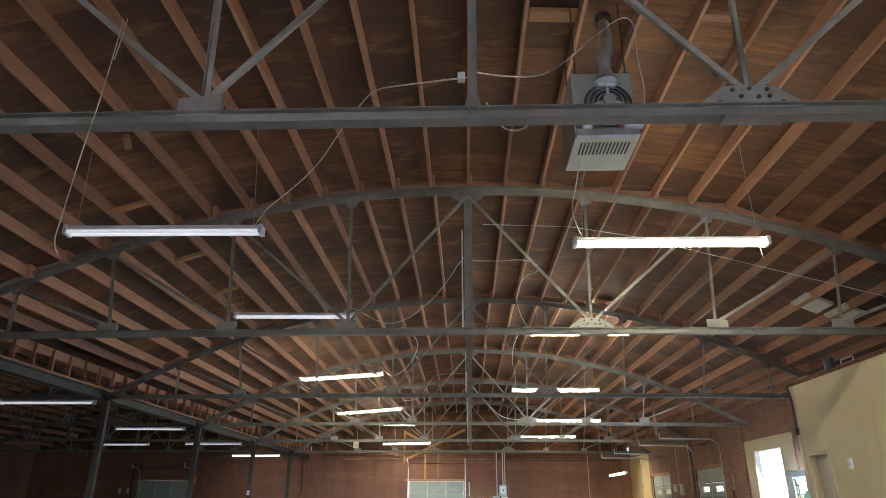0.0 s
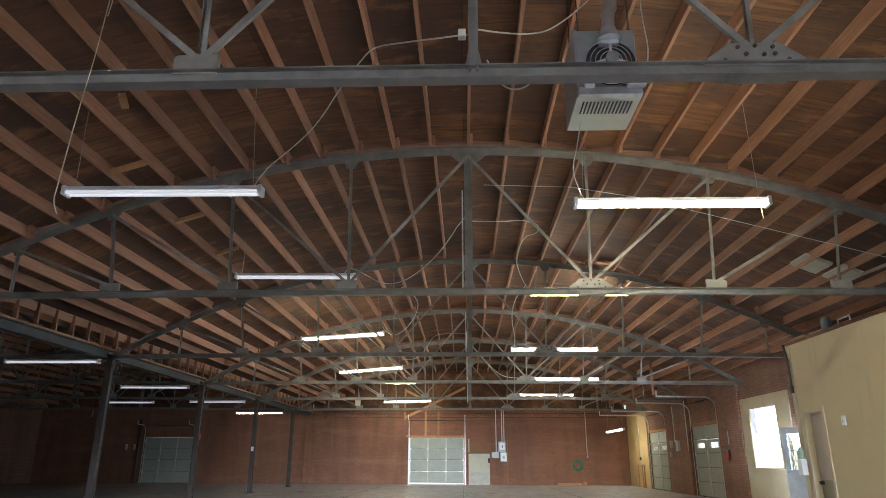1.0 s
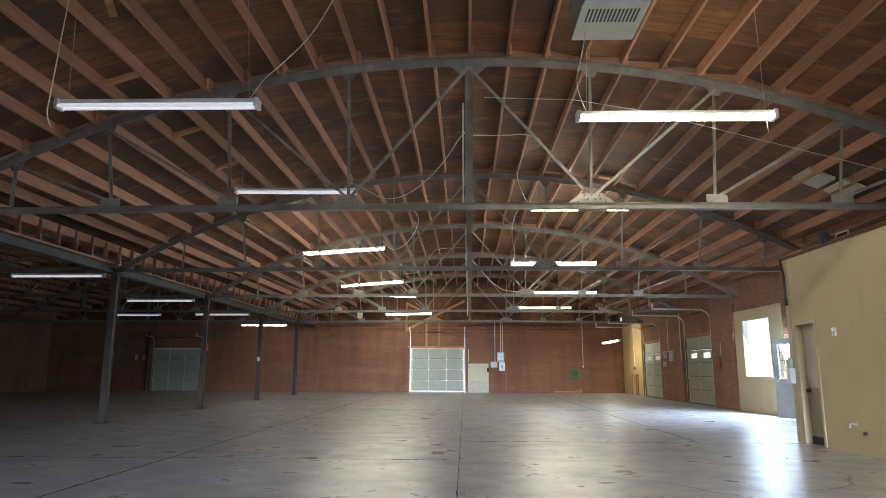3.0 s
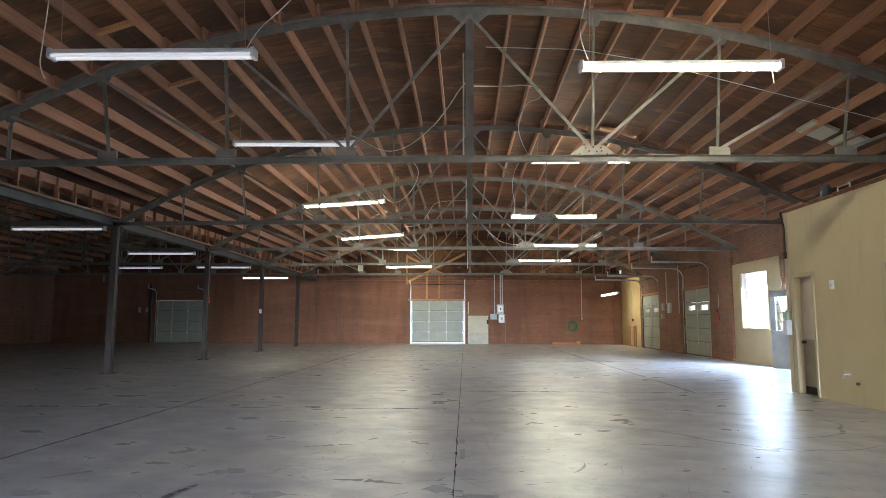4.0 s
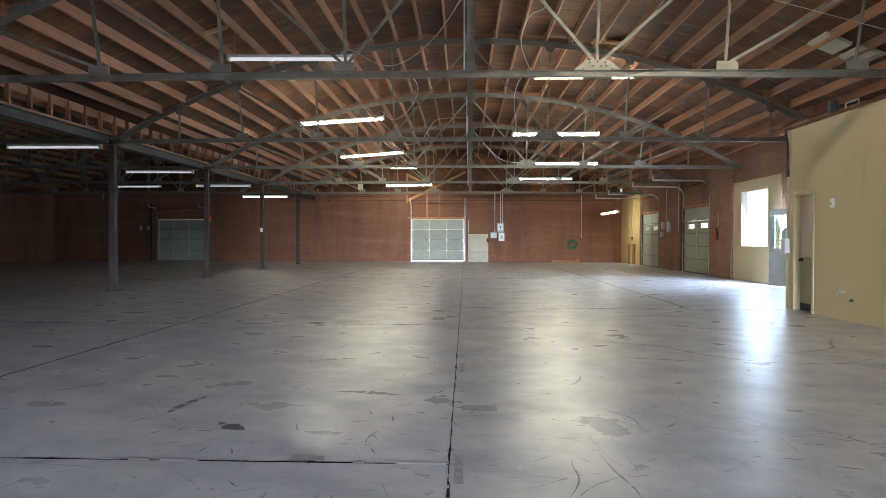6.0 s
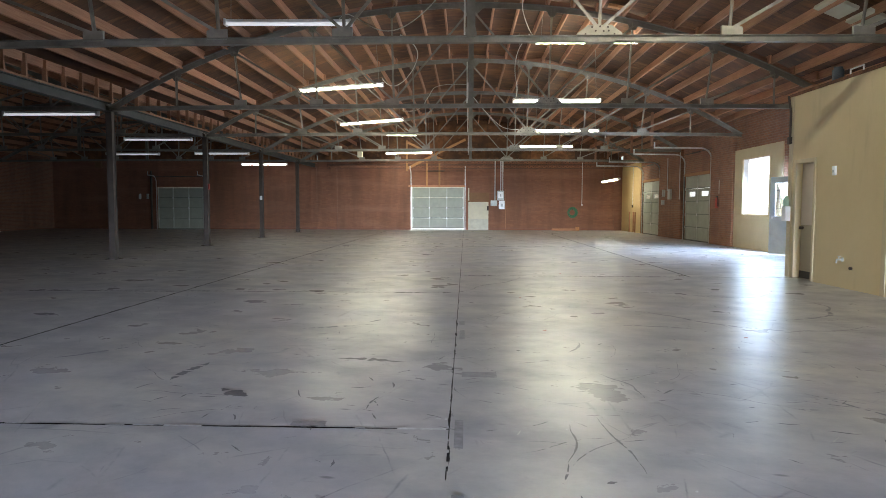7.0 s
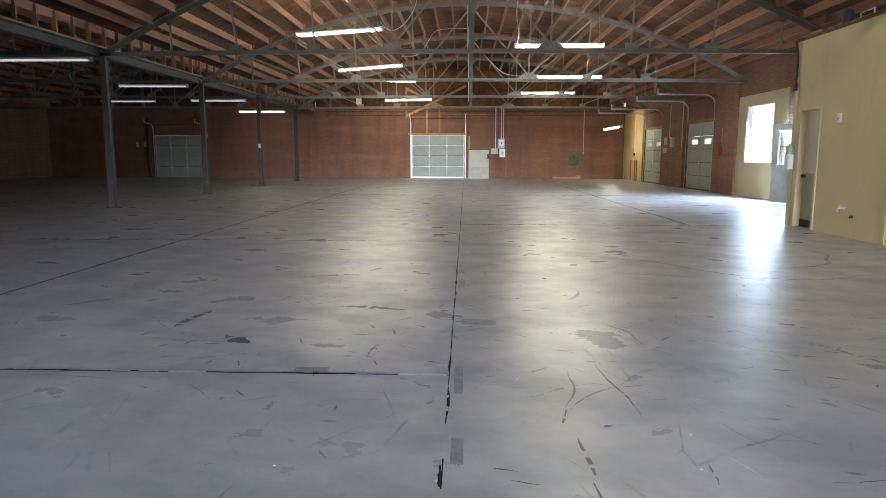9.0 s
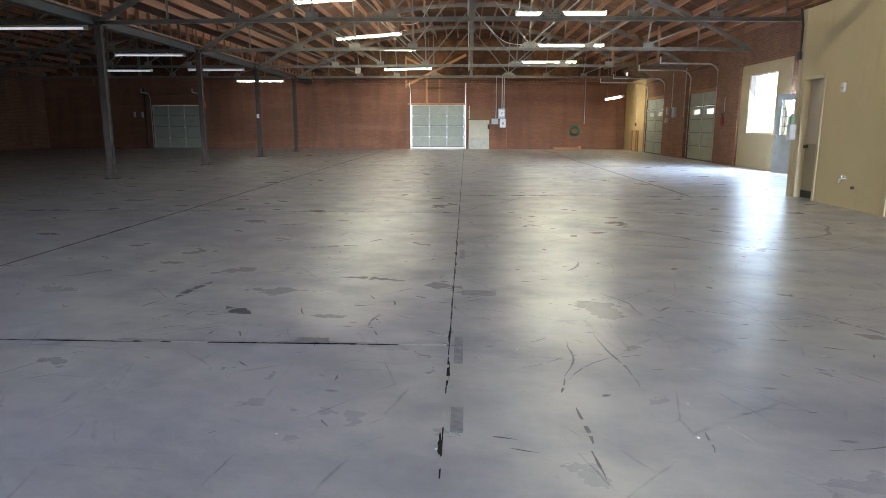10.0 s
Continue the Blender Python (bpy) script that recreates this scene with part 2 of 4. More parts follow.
BEIGE = plain("beige_louver_panel", (0.66, 0.66, 0.52), 0.45, 0.0, 0.10, 8)
MOTORBLUE = plain("blue_grey_motor", (0.09, 0.11, 0.14), 0.4, 0.3, 0.25)
GROUND = plain("outside_paving", (0.68, 0.67, 0.66), 0.85, 0.0, 0.2, 1)
FILLER = plain("pale_joint_filler", (0.62, 0.62, 0.64), 0.6, 0.0, 0.35, 25)
SCUFF = plain("dark_rubber_scuff", (0.13, 0.12, 0.135), 0.42, 0.0, 0.5, 30)
TYREMARK = plain("faint_tyre_mark", (0.19, 0.18, 0.205), 0.40, 0.0, 0.4, 9)
PALESCUFF = plain("pale_worn_scrape", (0.58, 0.56, 0.53), 0.5, 0.0, 0.3, 20)
PATCH = plain("dark_floor_patch", (0.28, 0.265, 0.285), 0.4, 0.0, 0.45, 14)
SUBFLOOR = plain("dark_joint_dirt", (0.03, 0.027, 0.027), 0.95)
SUBFLOOR.node_tree.nodes["Principled BSDF"].inputs["Specular IOR Level"].default_value = 0.05
PINKISH = plain("pale_pink_grey_paint", (0.66, 0.57, 0.50), 0.5, 0.0, 0.1, 2)
DARKPLASTER = plain("dim_inner_wall", (0.42, 0.37, 0.28), 0.7, 0.0, 0.1, 2)


# ---- mesh helpers ----
def link(name, bm, mat, parent=None, label=""):
    me = bpy.data.meshes.new(name)
    bmesh.ops.recalc_face_normals(bm, faces=bm.faces)
    bm.to_mesh(me)
    bm.free()
    for m in (mat if isinstance(mat, (list, tuple)) else [mat]):
        me.materials.append(m)
    ob = new(name, me)
    ob.parent = parent
    return tagged(ob, label)


def part(name, bm, mat, parent, label=""):
    return link(name, bm, mat, parent, label)


def same(name, ob, parent, m, label=""):
    """Another piece on the mesh of ob."""
    o = new(name, ob.data)
    o.parent, o.matrix_basis = parent, m
    return tagged(o, label)


def thing(name, m, label, category, group="", kind=""):
    ob = new(name)
    ob.empty_display_size = 0.1
    ob.matrix_basis = m
    return tagged(ob, label, category, group, kind)


def box(bm, lo, hi, bevel=0.0, m=None):
    c, s = [(a + b) / 2 for a, b in zip(lo, hi)], [b - a for a, b in zip(lo, hi)]
    mat = (m or Matrix()) @ Matrix.Translation(c) @ Matrix.Diagonal((*s, 1))
    vs = bmesh.ops.create_cube(bm, size=1, matrix=mat)["verts"]
    if bevel:
        es = list({e for v in vs for e in v.link_edges})
        bmesh.ops.bevel(bm, geom=es, offset=bevel, segments=1, affect="EDGES")
    return bm


def boxed(*boxes, bevel=0.0):
    bm = bmesh.new()
    for lo, hi in boxes:
        box(bm, lo, hi, bevel)
    return bm


def rod(bm, a, b, r, seg=10, r2=None):
    a, b = Vector(a), Vector(b)
    d = b - a
    m = Matrix.Translation((a + b) / 2) @ d.to_track_quat("Z", "Y").to_matrix().to_4x4()
    bmesh.ops.create_cone(bm, cap_ends=True, segments=seg, radius1=r, radius2=r if r2 is None else r2, depth=d.length, matrix=m)
    return bm


def rods(*items, seg=10):
    bm = bmesh.new()
    for a, b, r in items:
        rod(bm, a, b, r, seg)
    return bm


def bar(bm, a, b, w, t, side=(0, 1, 0)):
    """A flat or angle-like bar from a to b: w across, t along side."""
    a, b, s = Vector(a), Vector(b), Vector(side).normalized()
    d = (b - a)
    z = d.normalized()
    x = s.cross(z).normalized()
    y = z.cross(x)
    m = Matrix.Translation((a + b) / 2) @ Matrix((x, y, z)).transposed().to_4x4() @ Matrix.Diagonal((w, t, d.length, 1))
    bmesh.ops.create_cube(bm, size=1, matrix=m)
    return bm


def sweep(bm, profile, rings):
    """A profile [(u, v)] swept along rings [(origin, u axis, v axis)], closed at both ends."""
    rows = [[bm.verts.new(Vector(o) + u * Vector(ax) + v * Vector(ay)) for u, v in profile] for o, ax, ay in rings]
    k = len(profile)
    for r0, r1 in zip(rows, rows[1:]):
        for i in range(k):
            bm.faces.new((r0[i], r0[(i + 1) % k], r1[(i + 1) % k], r1[i]))
    bm.faces.new(rows[0]), bm.faces.new(list(reversed(rows[-1])))
    return bm


def cable(name, points, r, mat, label, category="cable", parent=None, cyclic=False):
    cu = bpy.data.curves.new(name, "CURVE")
    cu.dimensions, cu.bevel_depth, cu.bevel_resolution, cu.resolution_u = "3D", r, 2, 8
    sp = cu.splines.new("NURBS")
    sp.points.add(len(points) - 1)
    for p, co in zip(sp.points, points):
        p.co = (*co, 1)
    sp.use_endpoint_u, sp.order_u, sp.use_cyclic_u = not cyclic, 3, cyclic
    cu.materials.append(mat)
    ob = new(name, cu)
    ob.parent = parent
    return tagged(ob, label, category) if parent is None else tagged(ob, label)


# ---- plan ----
XE, XC, XW, YN, YS = 8.75, -8.40, -23.6, 36.6, -16.0
TRUSS_Y = [3.63, 9.30, 15.25, 20.90, 26.64, 32.40]
BACK_Y = [-13.5, -7.8, -2.1]
MID_X = [0.07, 0.07, 0.12, 0.16, 0.20, 0.25]
HALF, Z_CHORD, APEX = 8.5, 3.54, 5.885
RADIUS = (HALF ** 2 + (APEX - Z_CHORD) ** 2) / (2 * (APEX - Z_CHORD))


def arch(u):
    """Height of the top chord's middle line, u metres off the ridge."""
    return APEX - RADIUS + math.sqrt(RADIUS ** 2 - u * u)


def roof_line(u, f=None, half=HALF):
    """Underside of the joists: on the top chord, levelling out at the eaves."""
    f, edge = f or arch, half - 1.1
    z = f(max(-edge, min(edge, u))) + 0.06
    return z - 0.13 * max(0.0, abs(u) - edge)


WEST_MID, WEST_HALF = (XC + XW) / 2, (XC - XW) / 2
WEST_APEX = 5.5
WEST_R = (WEST_HALF ** 2 + (WEST_APEX - Z_CHORD) ** 2) / (2 * (WEST_APEX - Z_CHORD))


def west_arch(u):
    return WEST_APEX - WEST_R + math.sqrt(WEST_R ** 2 - u * u)


def structure(name, bm, mat, label, category, parent=None):
    return tagged(link(name, bm, mat, parent), label, category, kind="structure")


# ---- outside ----
bm = bmesh.new()
box(bm, (-600, -600, -0.5), (600, 600, -0.16))
structure("ground", bm, GROUND, "sunlit pale paving outside the building", "ground")

bm = bmesh.new()
box(bm, (24.0, -20, -0.16), (24.3, 70, 9))
structure("backdrop", bm, SKYGLOW, "bright hazy daylight beyond the side windows", "backdrop")

# ---- walls ----
def wall_boxes(axis, at, thick, lo, hi, top, holes):
    """Boxes of a wall along axis with rectangular holes (start, end, sill, head)."""
    out, edge = [], lo
    def put(a, b, z0, z1):
        if b - a > 1e-4 and z1 - z0 > 1e-4:
            out.append(((a, at, z0), (b, at + thick, z1)) if axis == "x" else ((at, a, z0), (at + thick, b, z1)))
    for a, b, s, h in sorted(holes):
        put(edge, a, 0, top), put(a, b, 0, s), put(a, b, h, top)
        edge = b
    put(edge, hi, 0, top)
    return out


T = 0.3
GD_N = (-3.06, -0.06, 0.0, 2.40)
GD_W = (-17.55, -14.85, 0.0, 2.38)
structure("wall_north", boxed(*wall_boxes("x", YN, T, XW - T, XE + T, 3.86, [GD_N, GD_W])), BRICK_X,
          "weathered red brick end wall with roll-up doors", "wall")
DOOR_E2, DOOR_E1 = (23.6, 26.3, 0.0, 2.50), (29.7, 32.4, 0.0, 2.50)
WINDOW_E, EXIT_E = (19.05, 20.85, 1.07, 2.78), (17.25, 18.20, 0.0, 2.10)
structure("wall_east", boxed(*wall_boxes("y", XE, 0.14, YS, YN, 4.28, [DOOR_E2, DOOR_E1, WINDOW_E, EXIT_E])), BRICK_Y,
          "red brick side wall with window, exit and roll-up doors", "wall")
structure("wall_west", boxed(*wall_boxes("y", XW - T, T, YS, YN, 4.2, [])), BRICK_Y, "red brick wall in the dark side bay", "wall")
SOUTH = (-5.0, 5.8, 0.0, 2.9)
structure("wall_south", boxed(*wall_boxes("x", YS - T, T, XW - T, XE + T, 3.86, [SOUTH])), BRICK_X,
          "plain brick wall with a wide open doorway", "wall")


def gable(f, mid, half, y0, y1):
    us = [-half + 2 * half * i / 28 for i in range(29)]
    outline = [(mid - half, 3.86), (mid + half, 3.86)] + [(mid + u, roof_line(u, f, half) + 0.24) for u in reversed(us)]
    bm = bmesh.new()
    face = bm.faces.new([bm.verts.new((x, y0, z)) for x, z in outline])
    out = bmesh.ops.extrude_face_region(bm, geom=[face])["geom"]
    bmesh.ops.translate(bm, vec=(0, y1 - y0, 0), verts=[g for g in out if isinstance(g, bmesh.types.BMVert)])
    return bm


for tag, y0, y1 in (("north", YN + 0.05, YN + 0.2), ("south", YS - 0.2, YS - 0.05)):
    structure("wall_gable_" + tag, gable(arch, 0.15, HALF, y0, y1), DECK, "dark plywood gable above the brick end wall", "wall")
    structure("wall_gable_side_" + tag, gable(west_arch, WEST_MID, WEST_HALF, y0, y1), DECK, "dark plywood gable of the side bay", "wall")
# corbelled courses along the head of the brick end wall
for k in range(4):
    structure("brick_course", boxed(((XC + 0.6, YN - 0.02 - 0.012 * k, 3.44 + 0.105 * k), (XE, YN + 0.002, 3.50 + 0.105 * k))), BRICK_HEAD,
              "proud course of red brick at the wall head", "brick course")
# shallow pilasters in the end wall
for x in (-8.55, -7.4, 8.45):
    structure("pilaster", boxed(((x - 0.18, YN - 0.07, 0), (x + 0.18, YN + 0.002, 3.5)), bevel=0.01), BRICK_X, "brick pilaster in the end wall", "pilaster")
structure("wall_plaster_window", boxed(*[((XE - 0.035, a, s), (XE + 0.002, b, h)) for a, b, s, h in
          ((EXIT_E[1] + 0.06, WINDOW_E[0], 0, 3.1), (WINDOW_E[0], WINDOW_E[1], 0, 1.07), (WINDOW_E[0], WINDOW_E[1], 2.78, 3.1), (WINDOW_E[1], 21.45, 0, 3.1))]),
          TAN, "tan painted plaster round the bright window", "wall plaster")
structure("wall_plaster_corner", boxed(((XE - 0.03, 32.8, 0), (XE + 0.002, YN, 3.55))), CORNER_YELLOW, "yellow plaster in the far corner, lamp light in its colour", "wall plaster")
structure("brick_pier", boxed(((XE - 0.10, 21.46, 0), (XE + 0.002, 23.35, 3.7)), bevel=0.01), BRICK_Y, "red brick pier beside the roll-up door", "pier")
structure("brick_pier", boxed(((XE - 0.10, 26.55, 0), (XE + 0.002, 29.45, 3.6)), bevel=0.01), BRICK_Y, "red brick pier between the roll-up doors", "pier")

# ---- floor: poured slabs with open joints ----
floor = structure("floor", boxed(((XW - T, YS - T, -0.15), (XE + T, YN + T, -0.001))), SUBFLOOR, "worn polished grey concrete floor with joints", "floor")
GAP = 0.003
LANES = [(-23.6, -16.6, [YS, 9.6, 20.9, YN]), (-16.6, -12.4, [YS, 4.0, 15.2, 26.6, YN]), (-12.4, -8.3, [YS, 4.0, 9.5, 15.2, 21.0, 26.7, YN]),
         (-8.3, -4.2, [YS, 3.6, 9.45, 15.2, 21.0, 26.7, YN]), (-4.2, -0.085, [YS, 3.6, 9.5, 21.0, YN]),
         (-0.085, 8.75, [YS, 11.93]), (-0.085, 4.1, [11.93, 21.0, YN]), (4.1, 8.75, [11.93, 21.0, YN])]
for x0, x1, ys in LANES:
    for y0, y1 in zip(ys, ys[1:]):
        ga, gb = (0.012 if x in (-4.2, 4.1) else GAP for x in (x0, x1))
        part("slab", boxed(((x0 + ga, y0 + 0.006, -0.12), (x1 - gb, y1 - 0.006, 0.0)), bevel=0.0004), CONCRETE, floor)

# ---- roof deck and joists ----
JOIST_H, JOIST_W = 0.184, 0.040


def deck(f, mid, half, y0, y1):
    bm = bmesh.new()
    n = 32
    us = [-half - 0.5 + (2 * half + 1.0) * i / n for i in range(n + 1)]
    ring = []
    for u in us:
        z = roof_line(u, f, half) + JOIST_H
        ring.append((mid + u, z))
    for (xa, za), (xb, zb) in zip(ring, ring[1:]):
        vs = [bm.verts.new((x, y, z + dz)) for dz in (0, 0.05) for x, y, z in ((xa, y0, za), (xb, y0, zb), (xb, y1, zb), (xa, y1, za))]
        for q in ((0, 1, 2, 3), (7, 6, 5, 4), (0, 4, 5, 1), (3, 2, 6, 7)):
            bm.faces.new([vs[i] for i in q])
    return bm


structure("ceiling", deck(arch, 0.15, HALF, YS - T, YN + T), DECK, "dark plywood roof deck on an arched roof", "ceiling")
structure("ceiling_side_bay", deck(west_arch, WEST_MID, WEST_HALF, YS - T, YN + T), DECK, "dark plywood deck over the side bay", "ceiling")
BAYS = [YS] + BACK_Y + TRUSS_Y + [YN]


def joist_rows(f, mid, half, label, places, seed):
    rnd = random.Random(seed)
    framing = thing("roof_framing", pose(0, 0, 0), label, "roof framing", kind="structure")
    for k, (y0, y1) in enumerate(zip(BAYS, BAYS[1:])):
        a, b = y0 - (0.14 if k else 0), y1 + (0.14 if k < len(BAYS) - 2 else 0)
        me = part("joist", boxed(((-JOIST_W / 2, 0, 0), (JOIST_W / 2, b - a, JOIST_H))), JOIST, framing)
        first = True
        for u in places:
            shift = (0.026 if k % 2 else -0.026) + rnd.uniform(-0.012, 0.012)
            slope = math.degrees(math.atan2(-u, RADIUS))
            m = pose(mid + u + shift, a, roof_line(u, f, half), 0, -slope * 0.15, rnd.uniform(-0.12, 0.12))
            if first:
                me.matrix_basis, first = m, False
            else:
                same("joist", me, framing, m)
    block = None
    for k, y in enumerate(BACK_Y + TRUSS_Y):
        for u in [(p + q) / 2 for p, q in zip(places, places[1:])]:
            slope = math.degrees(math.asin(u / (RADIUS * half / HALF)))
            if abs(u) > half - 1.0:
                continue
            m = pose(mid + u, y + 0.02, roof_line(u, f, half) + 0.075, rnd.uniform(-4, 4), slope + rnd.uniform(-9, 9), rnd.uniform(-3, 3))
            if block is None:
                block = part("blocking", boxed(((-0.26, -0.022, -0.045), (0.26, 0.022, 0.045))), NAILER, framing)
                block.matrix_basis = m
            else:
                same("blocking", block, framing, m)
    return framing


joist_rows(arch, 0.15, HALF, "rough reddish-brown timber joists between the trusses",
           [RADIUS * math.sin(k * 0.582 / RADIUS) - 0.05 for k in range(-14, 15)] + [8.38], 3)
joist_rows(west_arch, WEST_MID, WEST_HALF, "rough timber joists over the side bay", [(-1 + 2 * i / 22) * (WEST_HALF - 0.12) for i in range(23)], 4)

# ---- steel bowstring trusses ----
PANEL = 1.79
NODES = [1, 2, 3, 3.86]


def camber(u, half=HALF):
    return 0.05 * (1 - (u / half) ** 2)


def plate(outline, t=0.014):
    bm = bmesh.new()
    for y in (-t / 2, t / 2):
        bm.faces.new([bm.verts.new((x, y, z)) for x, z in (outline if y < 0 else outline[::-1])])
    bm.verts.ensure_lookup_table()
    n = len(outline)
    for i in range(n):
        j = (i + 1) % n
        bm.faces.new((bm.verts[i], bm.verts[n + n - 1 - i], bm.verts[n + n - 1 - j], bm.verts[j]))
    return bm


def truss(y, mid, f, half, panel, splice=True, label="", post=0.06):
    tr = thing("roof_truss", pose(mid, y, 0), label, "truss", "bowstring trusses")
    zc = Z_CHORD
    tee = [(-0.05, 0), (0.05, 0), (0.05, 0.01), (0.014, 0.01), (0.014, 0.082), (0.055, 0.082), (0.055, 0.092), (-0.055, 0.092), (-0.055, 0.082), (-0.014, 0.082), (-0.014, 0.01), (-0.05, 0.01)]
    us = [-half + 2 * half * i / 16 for i in range(17)]
    part("bottom_chord", sweep(bmesh.new(), tee, [((u, 0, zc - 0.03 + camber(u, half)), (0, 1, 0), (0, 0, 1)) for u in us]), STEEL, tr)
    top = [(-0.08, 0.06), (0.08, 0.06), (0.08, 0.048), (0.014, 0.048), (0.014, -0.06), (-0.014, -0.06), (-0.014, 0.048), (-0.08, 0.048)]
    us = [-half + 2 * half * i / 44 for i in range(45)]
    rings = []
    for u in us:
        d = 0.01
        v = Vector((2 * d, 0, f(min(half, u + d)) - f(max(-half, u - d)))).normalized()
        rings.append(((u, 0, f(u)), (0, 1, 0), (-v.z, 0, v.x)))
    part("top_chord", sweep(bmesh.new(), top, rings), STEEL, tr)
    part("nailer", sweep(bmesh.new(), [(-0.06, 0.062), (0.06, 0.062), (0.06, 0.10), (-0.06, 0.10)], rings[2:-2]), NAILER, tr, "timber nailer on the top chord")
    zb = lambda u: zc + 0.06 + camber(u, half)
    bm = bmesh.new()
    box(bm, (-post, -0.045, zb(0) - 0.03), (0.012 - post, 0.03, f(0) - 0.02))
    box(bm, (post - 0.012, -0.045, zb(0) - 0.03), (post, 0.03, f(0) - 0.02))
    box(bm, (0.011 - post, -0.012, zb(0) - 0.03), (post - 0.011, 0.012, f(0) - 0.02))
    part("centre_post", bm, STEEL, tr)
    part("gusset", plate([(-0.03 - post, zb(0)), (0.03 + post, zb(0)), (post + 0.004, zb(0) + 0.13), (-post - 0.004, zb(0) + 0.13)]), STEEL, tr)
    part("gusset", plate([(-0.3, f(0) - 0.04), (0.3, f(0) - 0.04), (0.12, f(0) - 0.2), (-0.12, f(0) - 0.2)], 0.02), STEEL, tr)
    for s in (-1, 1):
        for i, k in enumerate(NODES):
            u = s * k * panel
            tu = u * (1.03 if k < 3.5 else 1.0)
            bm = bmesh.new()
            bar(bm, (u, 0.02, zb(u)), (tu, 0.02, f(tu)), 0.045, 0.008)
            bar(bm, (u - 0.018, 0.0, zb(u)), (tu - 0.018, 0.0, f(tu)), 0.008, 0.03)
            part("web_post", bm, WEBSTEEL_LIT, tr)
            tip = plate([(tu - 0.13, f(tu) - 0.03 - s * 0.0), (tu + 0.13, f(tu) - 0.03), (tu + 0.06, f(tu) - 0.17), (tu - 0.06, f(tu) - 0.17)])
            part("gusset", tip, STEEL, tr)
            big = splice and s > 0 and k == 1
            if big:
                z = zb(u) - 0.02
                part("gusset", plate([(u - 0.33, z), (u + 0.33, z), (u + 0.31, z + 0.05), (u + 0.16, z + 0.165), (u - 0.16, z + 0.165), (u - 0.31, z + 0.05)], 0.05), WEBSTEEL_LIT, tr,
                     "wide bolted splice plate")
                bolt = None
                for bx, bz in ((-0.11, 0.13), (0.0, 0.14), (0.11, 0.13), (-0.06, 0.08), (0.05, 0.075), (0.12, 0.08), (-0.2, 0.035), (0.2, 0.035)):
                    m = pose(u + bx, -0.026, z + bz)
                    if bolt is None:
                        bolt = part("bolt", rods(((0, 0, 0), (0, -0.012, 0), 0.014), seg=6), COLUMN, tr)
                        bolt.matrix_basis = m
                    else:
                        same("bolt", bolt, tr, m)
                part("splice_plate", boxed(((u - 0.2, -0.06, zc - 0.044 + camber(u)), (u + 0.2, 0.06, zc - 0.032 + camber(u))), bevel=0.003), STEEL, tr)
            elif k < 3.5:
                z = zb(u) - 0.02
                part("gusset", plate([(u - 0.17, z), (u + 0.12, z), (u + 0.12, z + 0.15), (u - 0.15, z + 0.14), (u - 0.17, z + 0.12)] if s < 0 else
                                     [(u - 0.12, z), (u + 0.17, z), (u + 0.17, z + 0.12), (u + 0.15, z + 0.14), (u - 0.12, z + 0.15)], 0.05), WEBSTEEL_LIT, tr)
        for kb, kt in ((1, 0), (1, 2), (2, 3), (3, 3.86)):
            ub, ut = s * kb * panel, s * kt * panel * (1.03 if 0 < kt < 3.5 else 1.0)
            bm = bmesh.new()
            bar(bm, (ub, -0.02, zb(ub) + 0.08), (ut, -0.02, f(ut) - 0.08), 0.045, 0.008)
            bar(bm, (ub, 0.0, zb(ub) + 0.06), (ut, 0.0, f(ut) - 0.1), 0.008, 0.026)
            part("web_diagonal", bm, WEBSTEEL_LIT, tr)
    return tr


for y, mid in zip(BACK_Y + TRUSS_Y, [0.07] * 3 + MID_X):
    truss(y, mid, arch, HALF, PANEL, True, "grey painted steel bowstring truss under the timber roof", 0.03 if y < 5 else 0.06)
for y in BACK_Y + TRUSS_Y:
    truss(y, WEST_MID, west_arch, WEST_HALF, PANEL * WEST_HALF / HALF, False, "grey steel truss in the dark side bay")

# ---- columns, girder and the cripple studs above it ----
bm = sweep(bmesh.new(), [(-0.09, 3.50), (0.09, 3.50), (0.09, 3.515), (0.010, 3.515), (0.010, 3.685), (0.09, 3.685), (0.09, 3.70), (-0.09, 3.70), (-0.09, 3.685), (-0.010, 3.685), (-0.010, 3.515), (-0.09, 3.515)],
           [((XC - 0.09, y, 0), (1, 0, 0), (0, 0, 1)) for y in (YS, YN)])
tagged(link("girder", bm, GIRDER), "long grey steel girder on the columns", "girder", kind="structure")
column = thing("steel_column", pose(XC, TRUSS_Y[0], 0), "dark painted steel column on the concrete floor", "column", "columns under the girder")
part("shaft", boxed(((-0.075, -0.075, 0.012), (0.075, -0.063, 3.488)), ((-0.075, 0.063, 0.012), (0.075, 0.075, 3.488)), ((-0.058, -0.064, 0.012), (0.058, 0.064, 3.488)), bevel=0.003), COLUMN, column)
part("base_plate", boxed(((-0.15, -0.15, 0.0), (0.15, 0.15, 0.016)), bevel=0.004), COLUMN, column)
part("cap_plate", boxed(((-0.14, -0.16, 3.485), (0.14, 0.16, 3.50)), bevel=0.004), COLUMN, column)
for y in BACK_Y + TRUSS_Y[1:]:
    copy_thing(column, pose(XC, y, 0))
studs = thing("stud_wall", pose(XC - 0.05, 0, 0), "short timber studs between girder and roof", "stud wall", kind="structure")
part("sill_plate", boxed(((-0.07, YS, 3.702), (0.07, YN, 3.74))), JOIST, studs)
stud = None
y = YS + 0.3
